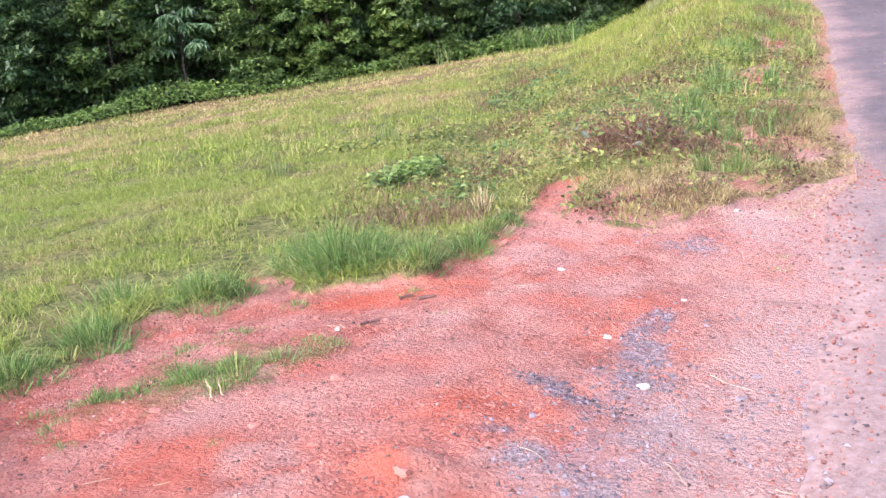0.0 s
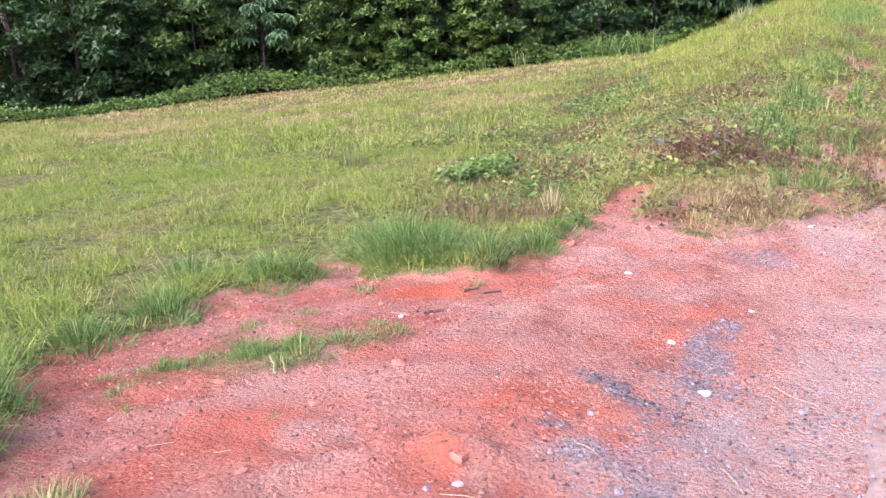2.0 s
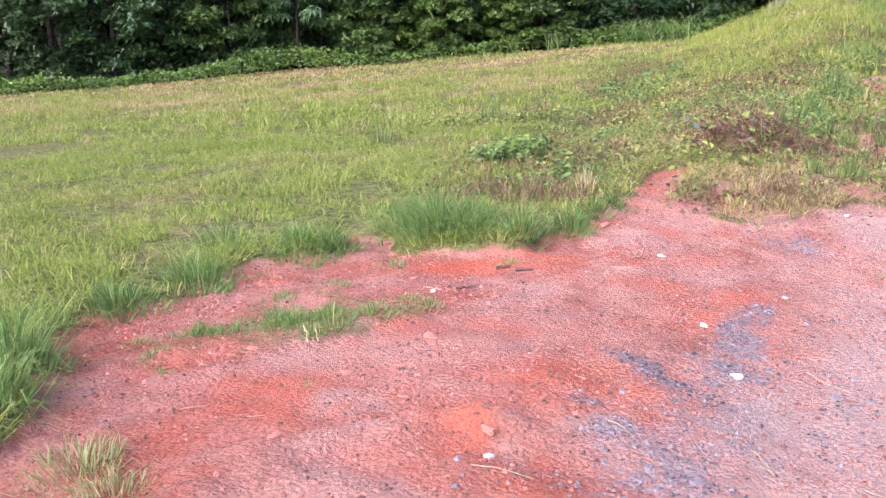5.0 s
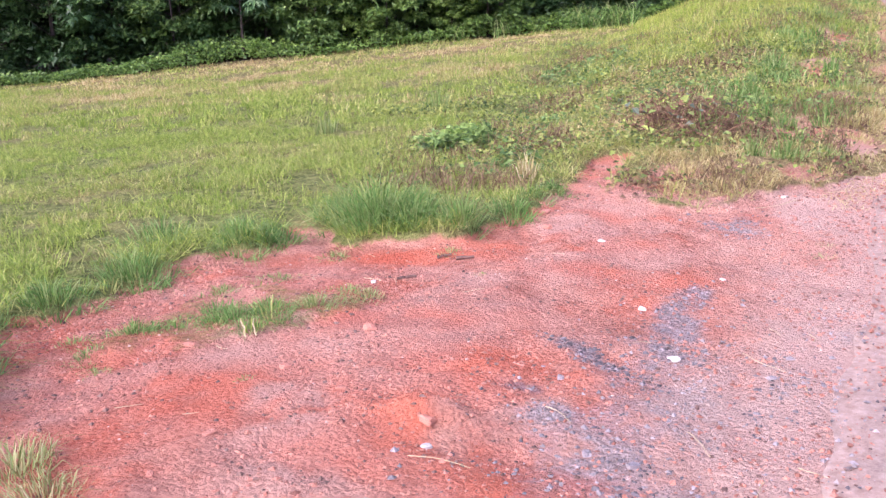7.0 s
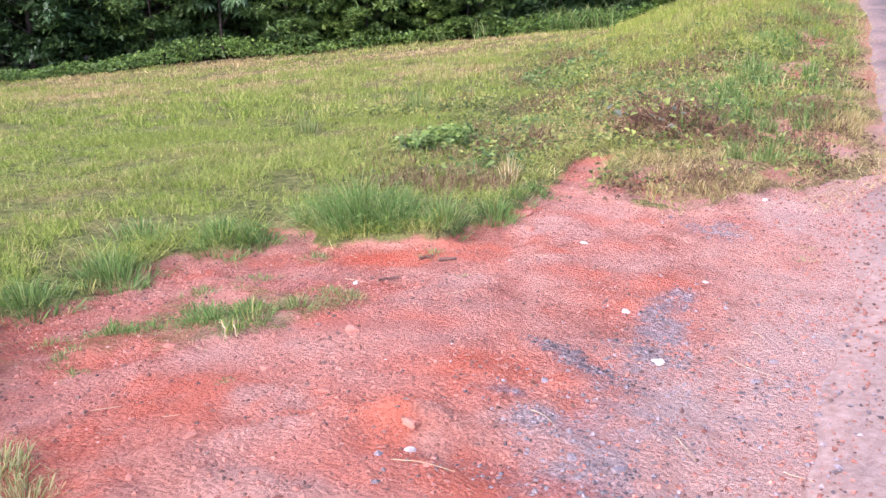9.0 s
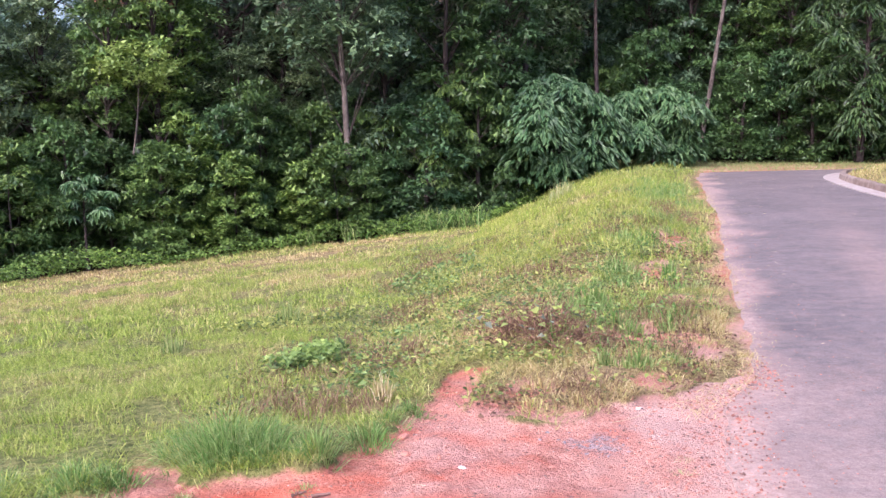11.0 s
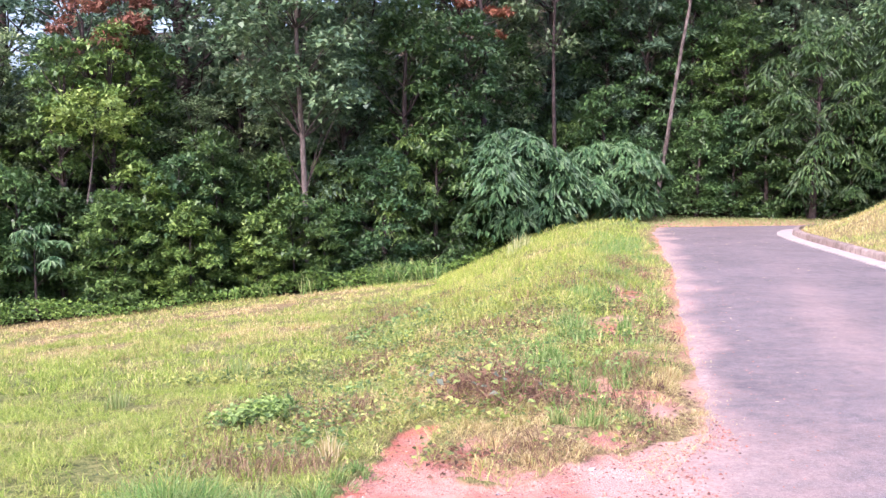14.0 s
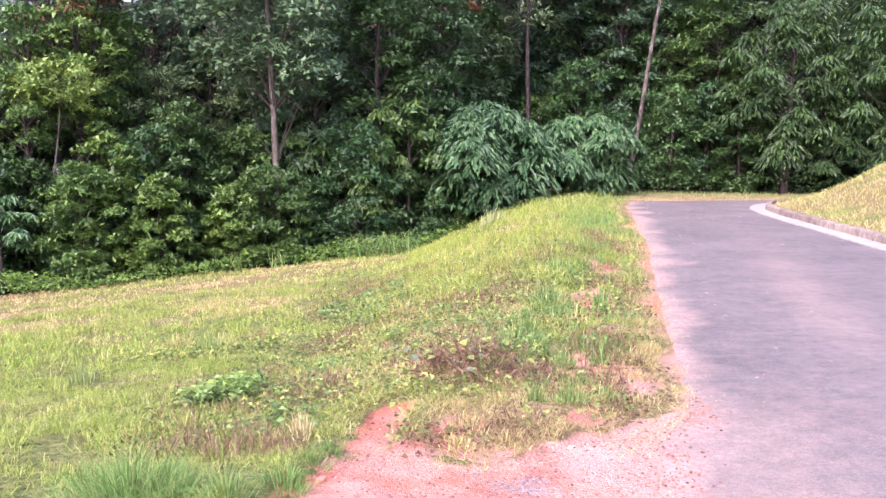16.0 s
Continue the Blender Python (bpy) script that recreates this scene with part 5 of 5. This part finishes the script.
scatter("road_grit", "grit washed on to the asphalt's edge", 14000, (0.4, 4.5, 2, 14), lambda x, y: np.exp(-np.clip(x - road_left(y), 0, 9) / 0.45) * (x > road_left(y)), 0.002, 0.009, STONE_RED, 55)


def stone(label, x, y, size, mat, seed, flat=0.55, long=1.4, name="stone"):
    """A single worn stone with bevelled corners."""
    r = np.random.RandomState(seed)
    bm = bmesh.new()
    bmesh.ops.create_icosphere(bm, subdivisions=2, radius=1)
    for v in bm.verts:
        q = v.co
        k = 1 + 0.5 * noise.noise(q * 1.3 + Vector((seed, 0, 0))) + 0.3 * noise.noise(q * 3.1 + Vector((0, seed, 0)))
        v.co = Vector((max(min(q.x * k, 0.85), -0.85) * long, max(min(q.y * k, 0.8), -0.8), max(q.z * k, -0.5) * flat))
    me = bpy.data.meshes.new(name)
    bm.to_mesh(me)
    bm.free()
    me.materials.append(mat)
    ob = new(name, me)
    z = float(height(np.array([x]), np.array([y]))[0])
    ob.matrix_basis = pose(x, y, z + size * flat * 0.25, r.uniform(-8, 8), r.uniform(-8, 8), r.uniform(0, 360)) @ Matrix.Scale(size, 4)
    return tagged(ob, label, "stone", "stones on the red earth")


for k, (x, y, s, kind) in enumerate(((0.08, 3.05, 0.026, "w"), (0.67, 5.42, 0.024, "w"), (-1.15, 3.63, 0.018, "w"), (-1.19, 2.68, 0.024, "p"), (0.28, 3.95, 0.015, "w"), (-0.57, 4.85, 0.034, "p"), (-0.53, 4.6, 0.03, "p"),
                                     (0.57, 2.79, 0.02, "g"), (-1.58, 2.78, 0.024, "p"), (-0.95, 2.53, 0.02, "p"), (-0.04, 3.5, 0.018, "w"), (-0.5, 3.5, 0.018, "r"), (-1.0, 3.05, 0.03, "p"), (0.4, 3.0, 0.02, "g"),
                                     (-0.62, 2.3, 0.03, "r"), (-0.6, 2.2, 0.02, "w"), (-1.26, 1.86, 0.016, "p"), (-0.03, 2.25, 0.024, "g"), (-0.16, 2.3, 0.022, "g"), (0.48, 3.2, 0.018, "g"), (-0.28, 2.75, 0.018, "g"),
                                     (-0.9, 2.3, 0.018, "p"), (-1.2, 2.1, 0.022, "p"), (-0.25, 4.35, 0.02, "w"), (-0.8, 3.3, 0.016, "p"), (-1.3, 3.85, 0.02, "r"), (0.15, 4.4, 0.016, "p"), (1.9, 5.3, 0.012, "w"), (2.1, 6.4, 0.014, "w"))):
    label, mat = {"w": ("small white stone on the red earth", STONE_WHITE), "p": ("pale pinkish stone on the red earth", STONE_RED), "g": ("dark grey road chipping on the red earth", STONE_GREY), "r": ("red clod of hard earth", STONE_RED)}[kind]
    stone(label, x, y, s * 0.75, mat, 400 + k)


# ---- sticks and straws ----
def stalk(label, a, b, rad, mat, seed, name="stick", category="stick", rise=0.006):
    r = np.random.RandomState(seed)
    n = 7
    p = np.array(a)[None] + (np.array(b) - np.array(a))[None] * np.linspace(0, 1, n)[:, None]
    side = np.array([-(b[1] - a[1]), b[0] - a[0]])
    p = p + side * (np.sin(np.linspace(0, math.pi, n)) * r.uniform(-0.15, 0.15))[:, None] + r.normal(size=(n, 2)) * 0.002
    z = height(p[:, 0], p[:, 1]) + rise
    z = np.maximum(z, np.linspace(z[0], z[-1], n))
    pts = np.stack([p[:, 0], p[:, 1], z], 1)
    c = pts[n // 2].copy()
    v, f = tube_arrays(pts - c, np.linspace(rad, rad * 0.6, n), 5)
    ob = new(name, mesh_of(name, v, f, mat, None, True))
    ob.location = c
    return tagged(ob, label, category, "sticks and straws on the ground")


stalk("short dark brown stick on the red earth", (-1.06, 3.68), (-0.99, 3.73), 0.008, STICK, 1, rise=0.01)
stalk("short dark brown stick on the red earth", (-0.97, 4.06), (-0.91, 4.1), 0.008, STICK, 2, rise=0.01)
stalk("short dark brown stick on the red earth", (-0.87, 4.0), (-0.79, 4.02), 0.009, STICK, 3, rise=0.01)
for k, (a, b) in enumerate((((0.58, 3.97), (0.9, 3.87)), ((0.62, 3.98), (0.84, 3.88)), ((0.32, 3.17), (0.45, 3.05)), ((0.59, 3.67), (0.6, 3.6)), ((0.57, 3.43), (0.57, 3.34)), ((-0.62, 2.08), (-0.45, 2.08)),
                            ((0.32, 2.3), (0.3, 2.2)), ((0.42, 2.4), (0.5, 2.36)), ((0.12, 2.5), (0.18, 2.4)), ((-0.3, 2.5), (-0.22, 2.42)), ((0.5, 2.95), (0.5, 2.88)), ((0.5, 5.15), (0.72, 5.35)),
                            ((1.9, 5.9), (2.0, 5.87)), ((0.9, 5.6), (1.15, 5.75)))):
    stalk("thin pale straw lying on the ground", a, b, 0.0016, STRAW if k > 1 else STICK, 20 + k, "straw", "straw")
for k, (a, b) in enumerate((((-1.4, 2.86), (-1.47, 2.98)), ((-1.37, 2.88), (-1.42, 2.99)))):
    stalk("pale bent grass stem on a low tuft", a, b, 0.0035, STRAW, 50 + k, "straw", "straw", 0.03)
r_ = np.random.RandomState(15)
for k in range(26):
    x, y = r_.uniform(-1.8, 0.9), r_.uniform(2.1, 5.0)
    a, L = r_.rand() * 6.28, r_.uniform(0.04, 0.10)
    stalk("thin pale straw lying on the ground", (x, y), (x + L * math.cos(a), y + L * math.sin(a)), 0.0014, STRAW if k % 3 else STICK, 70 + k, "straw", "straw", 0.004)


# ---- bits blown on to the road ----
r_ = np.random.RandomState(21)
n_ = 130
y_ = r_.uniform(6.5, 28, n_)
x_ = road_left(y_) + np.abs(r_.normal(size=n_)) * 1.2 + 0.1
x_ = np.minimum(x_, kerb_x(y_) - 0.5)
L_ = r_.uniform(0.012, 0.05, n_) * (0.6 + y_ / 25)
v_, f_ = leaf_arrays(np.stack([x_, y_, np.full(n_, 0.034)], 1), np.stack([r_.normal(size=n_), r_.normal(size=n_) * 0.5, 0 * y_], 1), np.tile([0, 0, 1.0], (n_, 1)), L_, L_ * 0.3, 0.1)
tagged(new("fallen_leaf_bits", mesh_of("fallen_leaf_bits", v_, f_, STRAW)), "pale dry leaf bits scattered over the asphalt", "litter", kind="stuff")
